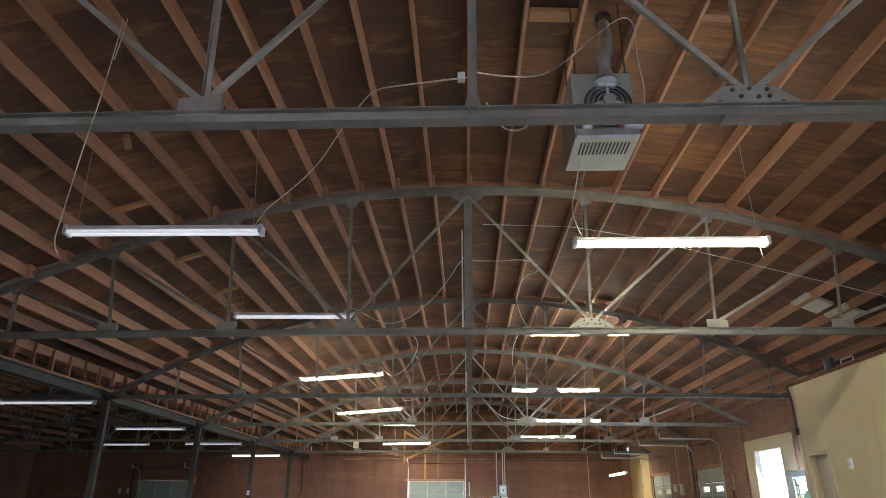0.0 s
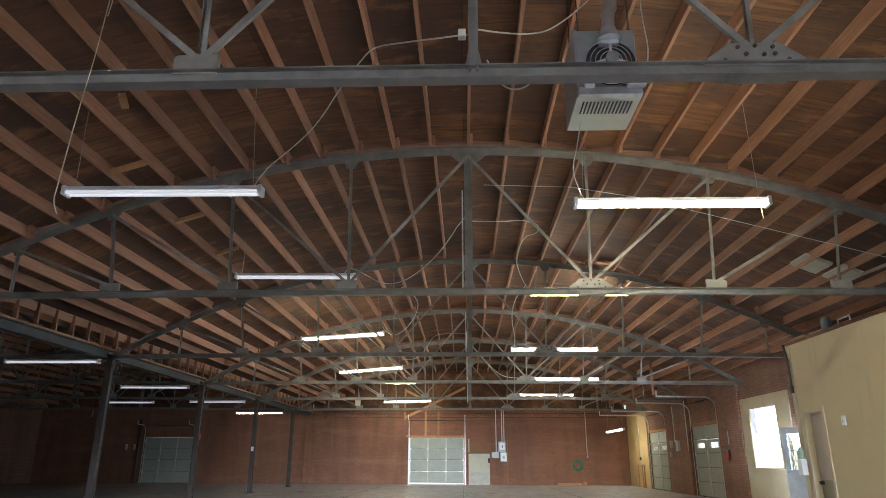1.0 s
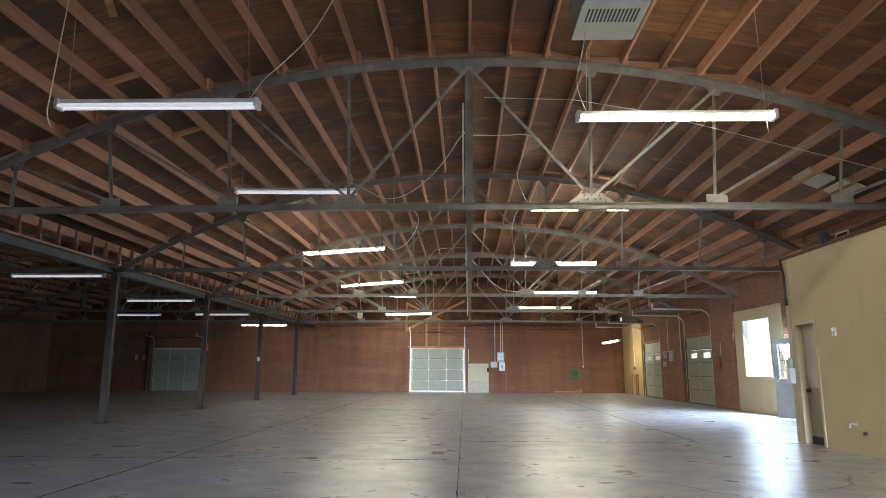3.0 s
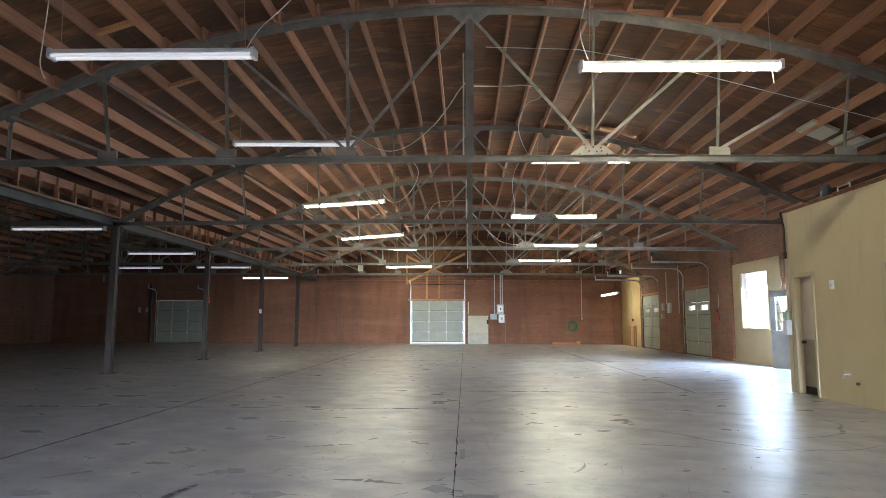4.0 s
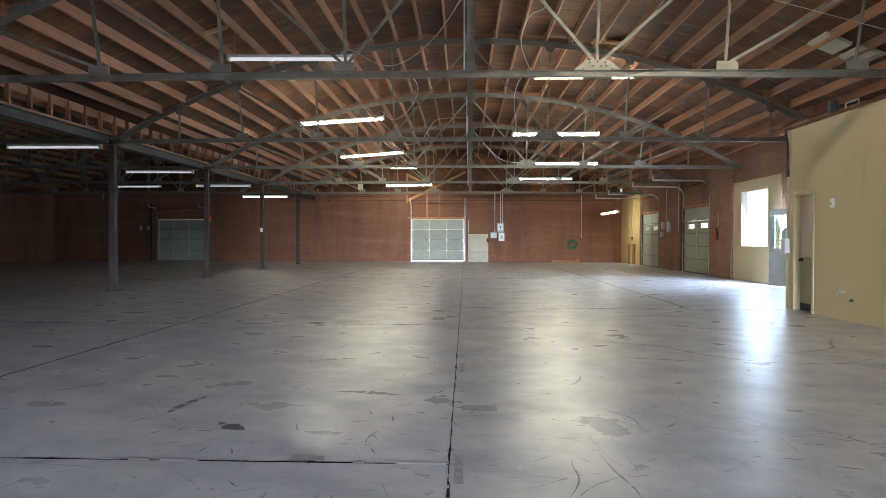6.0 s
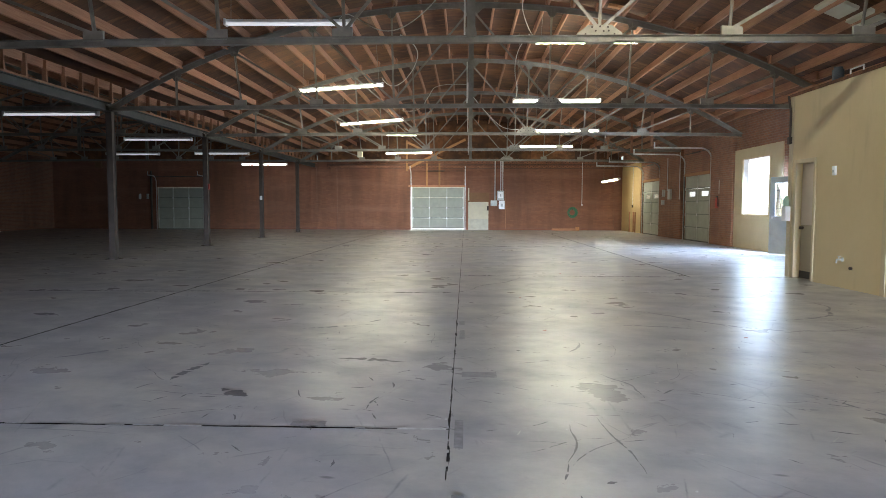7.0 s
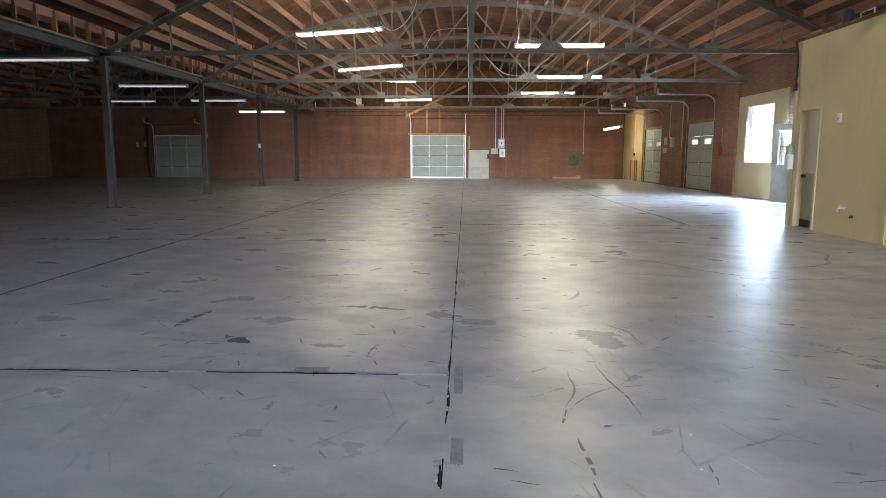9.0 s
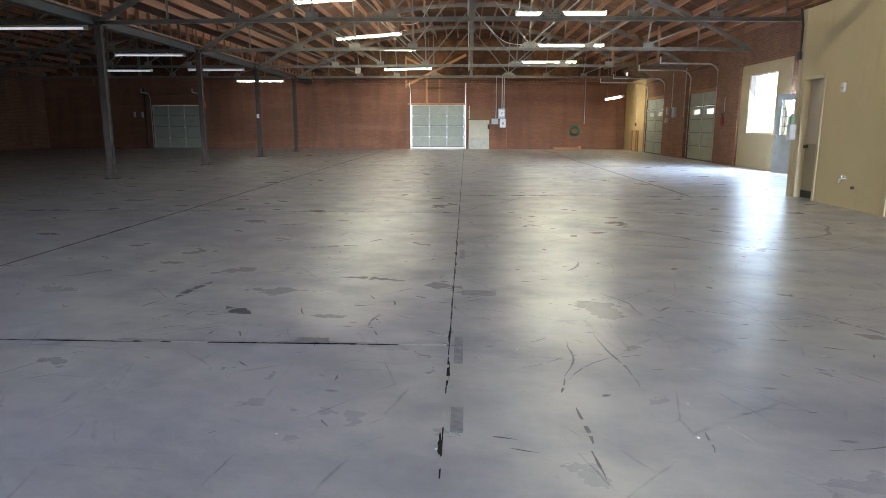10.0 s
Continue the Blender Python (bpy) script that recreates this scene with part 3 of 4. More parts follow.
while y < YN:
    if stud is None:
        stud = part("stud", boxed(((-0.045, -0.024, 3.74), (0.045, 0.024, 4.18))), JOIST, studs)
        stud.matrix_basis = pose(0, y, 0)
    else:
        same("stud", stud, studs, pose(0, y, 0))
    y += 0.61

# ---- strip lights hanging from the roof ----
def strip_light(lit, glow=None):
    """An eight-foot two-tube strip along x, its ends at 0 and 2.44, its underside at z = 0."""
    ob = thing("strip_light", pose(0, 0, 0), "lit white eight-foot fluorescent strip light" if lit else "white eight-foot fluorescent strip light, switched off, glow added to its tubes", "ceiling light",
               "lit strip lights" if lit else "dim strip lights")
    prof = [(-0.03, 0.04), (-0.055, 0.05), (-0.05, 0.10), (0.05, 0.10), (0.055, 0.05), (0.03, 0.04)]
    part("housing", sweep(bmesh.new(), prof, [((x, 0, 0), (0, 1, 0), (0, 0, 1)) for x in (0.0, 2.44)]), WHITE, ob)
    for y in (-0.05, 0.05):
        part("tube", rods(((0.035, y, 0.02), (2.405, y, 0.02), 0.019), seg=14), glow or (TUBE_ON if lit else TUBE_OFF_GLOW), ob, "glowing tube" if lit else "unlit tube with an added faint glow")
    for x in (0.0, 2.40):
        part("end_cap", boxed(((x - 0.006, -0.078, -0.012), (x + 0.046, 0.078, 0.108)), bevel=0.008), WHITE, ob)
    return ob


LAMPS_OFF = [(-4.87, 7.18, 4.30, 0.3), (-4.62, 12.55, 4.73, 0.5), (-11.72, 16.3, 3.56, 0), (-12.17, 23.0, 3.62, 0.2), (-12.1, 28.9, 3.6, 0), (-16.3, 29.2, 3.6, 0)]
LAMPS_ON = [(-4.79, 18.8, 4.56, -3.8), (-4.8, 25.0, 4.38, -4.5), (-4.73, 30.5, 4.62, 0.6), (-4.2, 34.5, 4.07, -1.2),
            (1.68, 16.0, 5.2, 0), (1.32, 18.5, 4.2, 0), (2.48, 24.4, 4.06, 0), (2.47, 30.2, 4.03, 0)]


def roof_over(x):
    return roof_line(x - 0.15) if x > XC else roof_line(x - WEST_MID, west_arch, WEST_HALF)


def hang(rows, lit, glow=None):
    first = None
    for x, y, z, tilt in rows:
        m = pose(x, y, z, 0, tilt, 0)
        if first is None:
            first = ob = strip_light(lit, glow)
            ob.matrix_basis = m
        else:
            ob = copy_thing(first, m)
        for d in (0.12, 2.32):
            p = m @ Vector((d, 0, 0.1))
            wire = rods((p, (p.x + (0.05 if d < 1 else -0.07), p.y - 0.1, roof_over(p.x) + 0.24), 0.0042), seg=6)
            tagged(link("hanger_wire", wire, WIRE), "thin steel wire holding a strip light", "wire", "hanger wires")


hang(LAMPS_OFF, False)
hang(LAMPS_ON, True)
hang([(1.40, 7.72, 4.31, 0.2)], True, TUBE_BOOSTED)
dimmed = strip_light(True, TUBE_LOW)
dimmed.matrix_basis = pose(-11.95, 34.6, 3.5)
tagged(dimmed, "lit white strip light with its tubes turned down")
for d in (0.12, 2.32):
    tagged(link("hanger_wire", rods(((d - 11.95, 34.6, 3.6), (d - 11.95, 34.55, roof_over(d - 11.95) + 0.24), 0.003), seg=6), WIRE), "thin steel wire holding a strip light", "wire", "hanger wires")
corner_lamp = copy_thing([o for o in scene.objects if o.name.startswith("strip_light") and o.get("group") == "lit strip lights"][0], pose(7.22, 34.5, 2.58, 0, -1, -84))
for d in (0.12, 2.32):
    p = corner_lamp.matrix_basis @ Vector((d, 0, 0.1))
    tagged(link("hanger_wire", rods((p, (p.x, p.y, roof_over(p.x) + 0.24), 0.0042), seg=6), WIRE), "thin steel wire holding a strip light", "wire", "hanger wires")
tagged(link("twine", rods(((3.72, 7.72, 4.35), (3.74, 7.72, 4.12), 0.006), seg=6), TWINE), "short pull cord under a lit strip light", "cord")

# ---- gas unit heater ----
heater = thing("unit_heater", pose(1.06, 5.2, 4.43), "grey gas unit heater with round fan hung from the joists", "heater")
W, D, HH = 0.56, 0.67, 0.70
part("body", boxed(((0, 0.06, 0), (W, D, HH)), bevel=0.012), HEATER, heater)
part("side_flange", boxed(((-0.02, 0.05, -0.02), (0.012, D + 0.02, HH)), bevel=0.004), HEATER, heater)
bm = bmesh.new()
rod(bm, (W / 2 + 0.03, 0.058, 0.33), (W / 2 + 0.03, 0.052, 0.33), 0.235, 32)
part("fan_opening", bm, HEATER_SHADE, heater, "dark disc for the shade in the fan opening")
for k, r in enumerate((0.235, 0.19, 0.145, 0.10)):
    pts = [(W / 2 + 0.03 + r * math.cos(a), 0.03 - 0.008 * k, 0.33 + r * math.sin(a)) for a in [2 * math.pi * i / 20 for i in range(20)]]
    cable("guard_ring", pts, 0.005, GALV, "", parent=heater, cyclic=True)
for k in range(5):
    a = 2 * math.pi * k / 5 + 0.3
    bm = bmesh.new()
    c = Vector((W / 2 + 0.03, 0.048, 0.33))
    bar(bm, c + 0.05 * Vector((math.cos(a), 0, math.sin(a))), c + 0.21 * Vector((math.cos(a), 0, math.sin(a))), 0.11, 0.006, (0.3, 1, 0.2))
    part("fan_blade", bm, COLUMN, heater)
bm = rods(((W / 2 + 0.03, 0.055, 0.33), (W / 2 + 0.03, -0.05, 0.33), 0.06), seg=18)
part("motor", bm, HEATER, heater)
bm = bmesh.new()
for s in (-1, 1):
    bar(bm, (W / 2 + 0.03 + s * 0.22, 0.02, 0.33 - 0.05), (W / 2 + 0.03 + s * 0.05, -0.01, 0.33), 0.025, 0.008)
bar(bm, (W / 2 + 0.03, 0.02, 0.56), (W / 2 + 0.03, -0.01, 0.36), 0.025, 0.008)
part("motor_bracket", bm, GALV, heater)
part("bottom_panel", boxed(((-0.015, 0.06, -0.022), (W + 0.015, D + 0.03, -0.001)), bevel=0.004), BEIGE, heater, "beige louvered bottom panel")
for k in range(14):
    x = 0.05 + k * 0.034
    part("louver_slot", boxed(((x, 0.14, -0.026), (x + 0.015, 0.36, -0.0215))), HEATER_SHADE, heater)
part("front_rail", boxed(((-0.01, 0.0, -0.03), (W + 0.01, 0.062, 0.05)), bevel=0.006), GALV, heater)
part("gas_valve", boxed(((W - 0.14, -0.07, 0.03), (W + 0.03, 0.01, 0.1)), bevel=0.012), GALV, heater)
part("valve_knob", boxed(((W - 0.18, -0.06, 0.05), (W - 0.12, -0.005, 0.085)), bevel=0.006), RED, heater, "red gas valve knob")
part("wiring_box", boxed(((0.04, -0.05, 0.03), (0.13, 0.0, 0.1)), bevel=0.006), WHITE, heater)
bm = bmesh.new()
rod(bm, (W / 2 + 0.02, 0.0, 0.54), (W / 2 + 0.02, 0.0, 0.68), 0.11, 20, 0.065)
box(bm, (W / 2 - 0.07, -0.02, 0.5), (W / 2 + 0.11, 0.07, 0.56), 0.01)
part("draft_hood", bm, GALV, heater)
bm = bmesh.new()
x0 = W / 2 + 0.02
path = [(x0, 0.0, 0.66), (x0 + 0.01, 0.0, 0.82), (x0 + 0.035, 0.0, 0.9), (x0 + 0.045, 0.0, 1.02), (x0 + 0.07, 0.12, 1.18), (x0 + 0.13, 0.36, 1.60)]
for a, b in zip(path, path[1:]):
    rod(bm, a, b, 0.062, 18)
for p in path[1:-1]:
    bmesh.ops.create_uvsphere(bm, u_segments=18, v_segments=8, radius=0.066, matrix=Matrix.Translation(p))
part("flue", bm, GALV, heater, "shiny galvanised flue pipe")
part("flue_collar", rods(((x0 + 0.11, 0.27, 1.45), (x0 + 0.13, 0.36, 1.60), 0.085), seg=20), COLUMN, heater, "dark collar where the flue meets the roof")
for x in (0.04, W - 0.04):
    part("hanger_rod", rods(((x, 0.1, HH - 0.02), (x, 0.1, 1.58), 0.007), seg=6), COLUMN, heater)
    part("hanger_rod", rods(((x, D - 0.1, HH - 0.02), (x, D - 0.1, 1.58), 0.007), seg=6), COLUMN, heater)

# ---- roll-up doors ----
def sectional_door(m, w, h, sections, cols, lift, reach, label, window_row=None, gap=0.02, slits=()):
    door = thing("roll_up_door", m, label, "garage door", "roll-up doors")
    sh = (h - gap) / sections
    for i in range(sections):
        z0, z1 = gap + i * sh, gap + (i + 1) * sh - (0.022 if slits else 0.012)
        bm = bmesh.new()
        box(bm, (0.02, 0.02, z0), (w - 0.02, 0.06, z1))
        edges = [0.02] + [x for k, a, b in slits if k == i for x in (a, b)] + [w - 0.02]
        for a, b in zip(edges[::2], edges[1::2]):
            box(bm, (a, 0.045, z1 - 0.02), (b, 0.058, z1 + 0.012 if i < sections - 1 else z1))
        if i == window_row:
            bm.free()
            bm = bmesh.new()
            bands = [(0.0, 0.40), (0.76, 1.0)]
            for a, b in bands:
                box(bm, (0.0, 0.02, z0 + a * sh), (w, 0.06, min(z1, z0 + b * sh)))
            xs = [0.0]
            for c in range(cols):
                xs += [(c + 0.24) * w / cols, (c + 0.78) * w / cols]
            xs.append(w)
            for a, b in zip(xs[::2], xs[1::2]):
                box(bm, (a, 0.02, z0 + 0.4 * sh), (b, 0.06, z0 + 0.76 * sh))
        panel = part("door_section", bm, DOORPAINT, door)
        part("rail", boxed(((0.0, -0.002, z0 + 0.004), (w, 0.022, z0 + 0.032)), bevel=0.003), SEAM, panel, "dark stiffening rail")
        for c in range(cols + 1):
            x = min(max(c * w / cols, 0.04), w - 0.04)
            part("stile", boxed(((x - 0.03, 0.002, z0 + 0.028), (x + 0.03, 0.022, z1)), bevel=0.003), STILE, panel)
        if i == window_row:
            for a, b in zip(xs[1::2], xs[2::2]):
                pane = part("pane", boxed(((a, 0.035, z0 + 0.4 * sh), (b, 0.043, z0 + 0.76 * sh))), GLASS, panel, "small bright glass pane")
                pane.visible_shadow = False
        for c in range(cols + 1):
            if i < sections - 1:
                x = min(max(c * w / cols, 0.06), w - 0.06)
                part("hinge", boxed(((x - 0.03, -0.016, z1 - 0.05), (x + 0.03, 0.0, z1 + 0.055)), bevel=0.003), GALV, panel)
    for x in (-0.05, w + 0.05):
        n, r = 8, 0.38
        pts = [(x, -0.04, 0.0), (x, -0.04, lift - r)]
        pts += [(x, -0.04 - r + r * math.cos(a), lift - r + r * math.sin(a)) for a in [math.pi / 2 * k / n for k in range(1, n + 1)]]
        pts.append((x, -0.04 - r - reach, lift + 0.02))
        rings = []
        for k, p in enumerate(pts):
            a, b = Vector(pts[max(0, k - 1)]), Vector(pts[min(len(pts) - 1, k + 1)])
            d = (b - a).normalized()
            rings.append((p, (1, 0, 0), Vector((1, 0, 0)).cross(d)))
        part("track", sweep(bmesh.new(), [(-0.022, -0.028), (0.022, -0.028), (0.022, 0.028), (0.012, 0.028), (0.012, -0.018), (-0.022, -0.018)], rings), GALV, door, "galvanised steel door track")
        part("track_hanger", boxed(((x - 0.02, -0.04 - r - reach, lift), (x + 0.02, -r - reach, lift + 0.22))), GALV, door)
    part("spring_shaft", rods(((-0.1, -0.06, lift - 0.02), (w + 0.1, -0.06, lift - 0.02), 0.016), seg=10), COLUMN, door)
    part("spring", rods(((w * 0.3, -0.06, lift - 0.02), (w * 0.62, -0.06, lift - 0.02), 0.03), seg=12), COLUMN, door, "dark torsion spring")
    return door


sectional_door(pose(GD_N[0] + 0.06, YN + 0.02, 0), GD_N[1] - GD_N[0] - 0.06, 2.40, 4, 3, 3.32, 0.25, "grey-green sectional roll-up door, shut, daylight under it", gap=0.10, slits=((0, 0.75, 0.95), (0, 1.75, 2.05), (0, 2.6, 2.8), (1, 0.06, 0.5)))
sectional_door(pose(GD_W[0], YN + 0.02, 0), GD_W[1] - GD_W[0], 2.38, 4, 3, 3.0, 0.6, "grey roll-up door, shut, in the dark bay", gap=0.0)
TURN = -90
sectional_door(pose(XE + 0.02, DOOR_E2[1], 0, 0, 0, TURN), DOOR_E2[1] - DOOR_E2[0], 2.50, 5, 2, 3.38, 1.65, "grey-green roll-up door with two small panes", 3, gap=0.012)
sectional_door(pose(XE + 0.02, DOOR_E1[1], 0, 0, 0, TURN), DOOR_E1[1] - DOOR_E1[0], 2.50, 5, 2, 3.30, 1.9, "grey-green roll-up door with two small panes", 3, gap=0.012)
for x, y in ((6.62, 23.55), (6.62, 26.35), (6.4, 29.65), (6.4, 32.45)):
    tagged(link("track_post", boxed(((x - 0.045, y - 0.02, 3.45), (x + 0.045, y + 0.02, roof_over(x) + 0.02)), bevel=0.004), NAILER), "timber post holding a door track", "post", "track posts")
for y0, y1 in (DOOR_E2[:2], DOOR_E1[:2]):
    for y in (y0 - 0.12, y1 + 0.02):
        structure("door_post", boxed(((XE - 0.03, y, 0), (XE + 0.001, y + 0.1, 2.5)), bevel=0.004), FRAME, "dark steel post beside a roll-up door", "door post")
    tagged(link("header_beam", boxed(((XE - 0.03, y0 - 0.1, 2.505), (XE - 0.003, y1 + 0.1, 2.6)), bevel=0.004), FIR), "pale timber header over a roll-up door", "beam", "door headers")
for x, top in ((-3.28, 5.0), (-2.15, 3.86), (-1.45, 3.86)):
    tagged(link("timber_post", boxed(((x - 0.05, YN - 0.05, 2.42 if top < 4 else 3.3), (x + 0.05, YN - 0.004, top)), bevel=0.004), FIR), "orange timber post above the roll-up door", "post", "timber posts")
bm = bar(bmesh.new(), (-3.2, YN - 0.5, 3.42), (0.0, YN - 0.5, 5.0), 0.13, 0.045)
tagged(link("timber_brace", bm, FIR), "slanting timber brace above the roll-up door", "brace", "timber braces")
bm = bar(bmesh.new(), (-3.2, YN - 0.45, 4.85), (-1.2, YN - 0.45, 3.85), 0.12, 0.045)
tagged(link("timber_brace", bm, FIR), "slanting timber brace above the roll-up door", "brace", "timber braces")
tagged(link("header_beam", boxed(((-3.2, YN - 0.03, 2.41), (0.05, YN - 0.003, 2.5)), bevel=0.004), JOIST), "timber header over the roll-up door", "beam")

# ---- office block ----
OX, OY, OH = 5.95, 12.22, 3.27
DO = (11.35, 11.94, 0.0, 2.05)
structure("wall_office", boxed(*wall_boxes("y", OX, 0.14, YS, OY, OH, [DO])), OFFICE, "cream painted office partition with a doorway", "wall")
structure("wall_office_end", boxed(((OX + 0.14, OY - 0.14, 0), (XE, OY, OH))), OFFICE, "cream painted end of the office block", "wall")
structure("ceiling_office", boxed(((OX - 0.02, YS, OH), (XE, OY + 0.02, OH + 0.05))), DECK, "plywood lid over the office block", "ceiling")
structure("wall_office_cross", boxed(((OX + 0.14, 10.08, 0), (XE, 10.2, OH))), DARKPLASTER, "dim wall inside the office", "wall")
frame_e = thing("door_1", pose(OX, DO[0], 0), "cream doorway of the office, open", "doorway", kind="structure")
for y in (-0.07, DO[1] - DO[0]):
    part("jamb", boxed(((-0.018, y, 0), (0.15, y + 0.07, DO[3] + 0.07)), bevel=0.006), OFFICE_TRIM, frame_e)
part("head", boxed(((-0.018, 0, DO[3]), (0.15, DO[1] - DO[0], DO[3] + 0.07)), bevel=0.006), OFFICE_TRIM, frame_e)
leaf = thing("office_door", pose(OX + 0.10, DO[0], 0.005), "shut two-tone office door with black kick plate", "door")
DW = DO[1] - DO[0]
part("upper_panel", boxed(((0, 0.003, 0.95), (0.04, DW - 0.003, 2.04)), bevel=0.003), PINKISH, leaf, "pale upper panel")
part("lower_panel", boxed(((0.002, 0.003, 0.0), (0.04, DW - 0.003, 0.947)), bevel=0.003), DARKPLASTER, leaf, "tan lower panel")
part("kick_plate", boxed(((-0.006, 0.01, 0.005), (0.002, DW - 0.01, 0.13)), bevel=0.001), BLACK, leaf)
part("knob", rods(((0.002, DW - 0.08, 0.9), (-0.06, DW - 0.08, 0.9), 0.028), seg=14), COLUMN, leaf)
structure("trim", boxed(((OX - 0.012, OY - 0.12, 0), (OX + 0.001, OY + 0.012, OH))), OFFICE_TRIM, "corner board of the office block", "trim")
structure("trim", boxed(((OX - 0.014, 9.36, 0), (OX + 0.001, 9.46, 2.1))), OFFICE_TRIM, "cream vertical batten on the office wall", "trim")
tstat = thing("thermostat", pose(OX, 10.72, 1.86), "small white thermostat on the cream wall", "thermostat")
part("case", boxed(((-0.035, -0.045, -0.075), (0.001, 0.045, 0.075)), bevel=0.008), WHITE, tstat)
part("dial", boxed(((-0.04, -0.02, -0.03), (-0.034, 0.02, 0.01)), bevel=0.002), PANELGREY, tstat)
tap = thing("wall_faucet", pose(OX, 10.42, 0.45), "small metal water faucet on the cream wall", "faucet")
part("flange", rods(((0.002, 0, 0), (-0.012, 0, 0), 0.035), seg=14), GALV, tap)
part("spout", rods(((-0.005, 0, 0), (-0.09, 0, 0), 0.014), ((-0.09, 0, 0.01), (-0.10, 0, -0.06), 0.013), seg=10), GALV, tap)
part("handle", rods(((-0.06, 0, 0.01), (-0.06, 0, 0.05), 0.008), ((-0.06, -0.035, 0.05), (-0.06, 0.035, 0.05), 0.007), seg=8), GALV, tap)
tagged(link("pipe_stub", rods(((OX + 0.002, 10.17, 0.33), (OX - 0.04, 10.17, 0.33), 0.022), seg=12), COLUMN), "capped dark pipe stub in the wall", "pipe")
kit = thing("wall_dispenser", pose(OX - 0.013, OY - 0.06, 1.02), "white box with pale green bottle on the office corner", "dispenser")
part("box", boxed(((-0.10, -0.07, 0), (0, 0.07, 0.27)), bevel=0.01), WHITE, kit)
bm = rods(((-0.05, 0, 0.27), (-0.05, 0, 0.40), 0.05), seg=16)
rod(bm, (-0.05, 0, 0.40), (-0.05, 0, 0.47), 0.05, 16, 0.02)
part("bottle", bm, PALEGREEN, kit, "pale green bottle")
bm = rods(((OX - 0.03, OY - 0.05, 2.55), (OX - 0.03, OY - 0.05, 3.0), 0.02), ((OX - 0.03, OY - 0.05, 3.0), (OX - 0.03, OY + 0.05, 3.3), 0.02), seg=10)
tagged(link("conduit", bm, COLUMN), "dark conduit down the office corner", "conduit")
tagged(link("junction_box", boxed(((OX - 0.065, OY - 0.09, 2.42), (OX - 0.011, OY - 0.01, 2.55)), bevel=0.006), COLUMN), "dark junction box on the office corner", "junction box")
motor = thing("blower_motor", pose(6.28, 11.35, OH + 0.05), "dark blue-grey motor on the office lid", "motor")
part("housing", rods(((0, 0, 0.06), (0, 0, 0.27), 0.09), seg=20), MOTORBLUE, motor)
part("cap", rods(((0, 0, 0.27), (0, 0, 0.31), 0.07), seg=20), MOTORBLUE, motor)
part("base", boxed(((-0.1, -0.1, 0), (0.1, 0.1, 0.06)), bevel=0.01), COLUMN, motor)
tagged(link("pipe", rods(((6.2, 10.85, OH + 0.04), (6.2, 10.85, OH + 0.22), 0.013), ((6.2, 10.85, OH + 0.22), (6.2, 10.5, OH + 0.22), 0.013), ((6.2, 10.5, OH + 0.22), (6.2, 10.5, OH + 0.04), 0.013), seg=12), GALV), "bent metal pipe on the office lid", "pipe")
tagged(link("timber_offcut", boxed(((6.02, 11.62, OH + 0.05), (6.12, 12.15, OH + 0.13)), bevel=0.006), JOIST), "timber offcut lying on the office lid", "timber")

# ---- east wall: window, exit door, small things ----
win = thing("window_1", pose(XE, 0, 0), "bright steel window in the tan plaster", "window", kind="structure")
a, b, s, h = WINDOW_E
part("window_frame", boxed(((0.0, a, s), (0.12, a + 0.02, h)), ((0.0, b - 0.02, s), (0.12, b, h)), ((0.05, a + 0.02, s), (0.12, b - 0.02, s + 0.02)), ((0.05, a + 0.02, h - 0.02), (0.12, b - 0.02, h)),
                           ((0.07, a + 0.02, s + 0.5), (0.085, a + 1.3, s + 0.512)), ((0.07, a + 1.29, s + 0.5), (0.085, a + 1.3, s + 1.15)), ((0.07, a + 0.02, s + 1.14), (0.085, a + 1.3, s + 1.15))), WHITE, win)
part("window_sill", boxed(((-0.07, a - 0.04, s - 0.04), (0.25, b + 0.04, s + 0.002)), bevel=0.006), TAN, win)
exit_door = thing("exit_door", pose(XE - 0.03, EXIT_E[0] + 0.055, 0.01, 0, 0, 116), "steel exit door with barred pane, ajar, sky light in its colour", "door")
LW = 0.88
part("door_leaf", boxed(((0, -0.022, 0), (LW, 0.022, 1.03)), ((0, -0.022, 1.03), (0.16, 0.022, 1.92)), ((LW - 0.16, -0.022, 1.03), (LW, 0.022, 1.92)), ((0, -0.022, 1.92), (LW, 0.022, 2.09)), bevel=0.003), SKYLIT_DOOR, exit_door)
pane = part("pane", boxed(((0.16, -0.004, 1.03), (LW - 0.16, 0.004, 1.92))), GLASS, exit_door, "clear glass pane")
pane.visible_shadow = False
for k in range(5):
    x = 0.22 + k * 0.12
    part("bar", rods(((x, 0.03, 1.05), (x, 0.03, 1.9), 0.008), seg=8), COLUMN, exit_door)
for z in (1.25, 1.5, 1.72):
    part("bar", rods(((0.16, 0.03, z), (LW - 0.16, 0.03, z), 0.008), seg=8), COLUMN, exit_door)
part("knob", rods(((LW - 0.08, 0.022, 0.98), (LW - 0.08, 0.075, 0.98), 0.03), seg=14), GALV, exit_door, "bright metal knob")
jamb = thing("door_2", pose(XE, EXIT_E[0], 0), "painted steel frame of the exit", "doorway", kind="structure")
for y in (0.0, EXIT_E[1] - EXIT_E[0] - 0.05):
    part("jamb", boxed(((-0.02, y, 0), (0.2, y + 0.05, 2.1))), OFFICE_TRIM, jamb)
ext = thing("fire_extinguisher", pose(XE - 0.17, 22.55, 1.2), "red fire extinguisher on the brick pier", "fire extinguisher")
part("cylinder", rods(((0, 0, 0.06), (0, 0, 0.36), 0.055), ((0, 0, 0.36), (0, 0, 0.42), 0.03), seg=16), RED, ext)
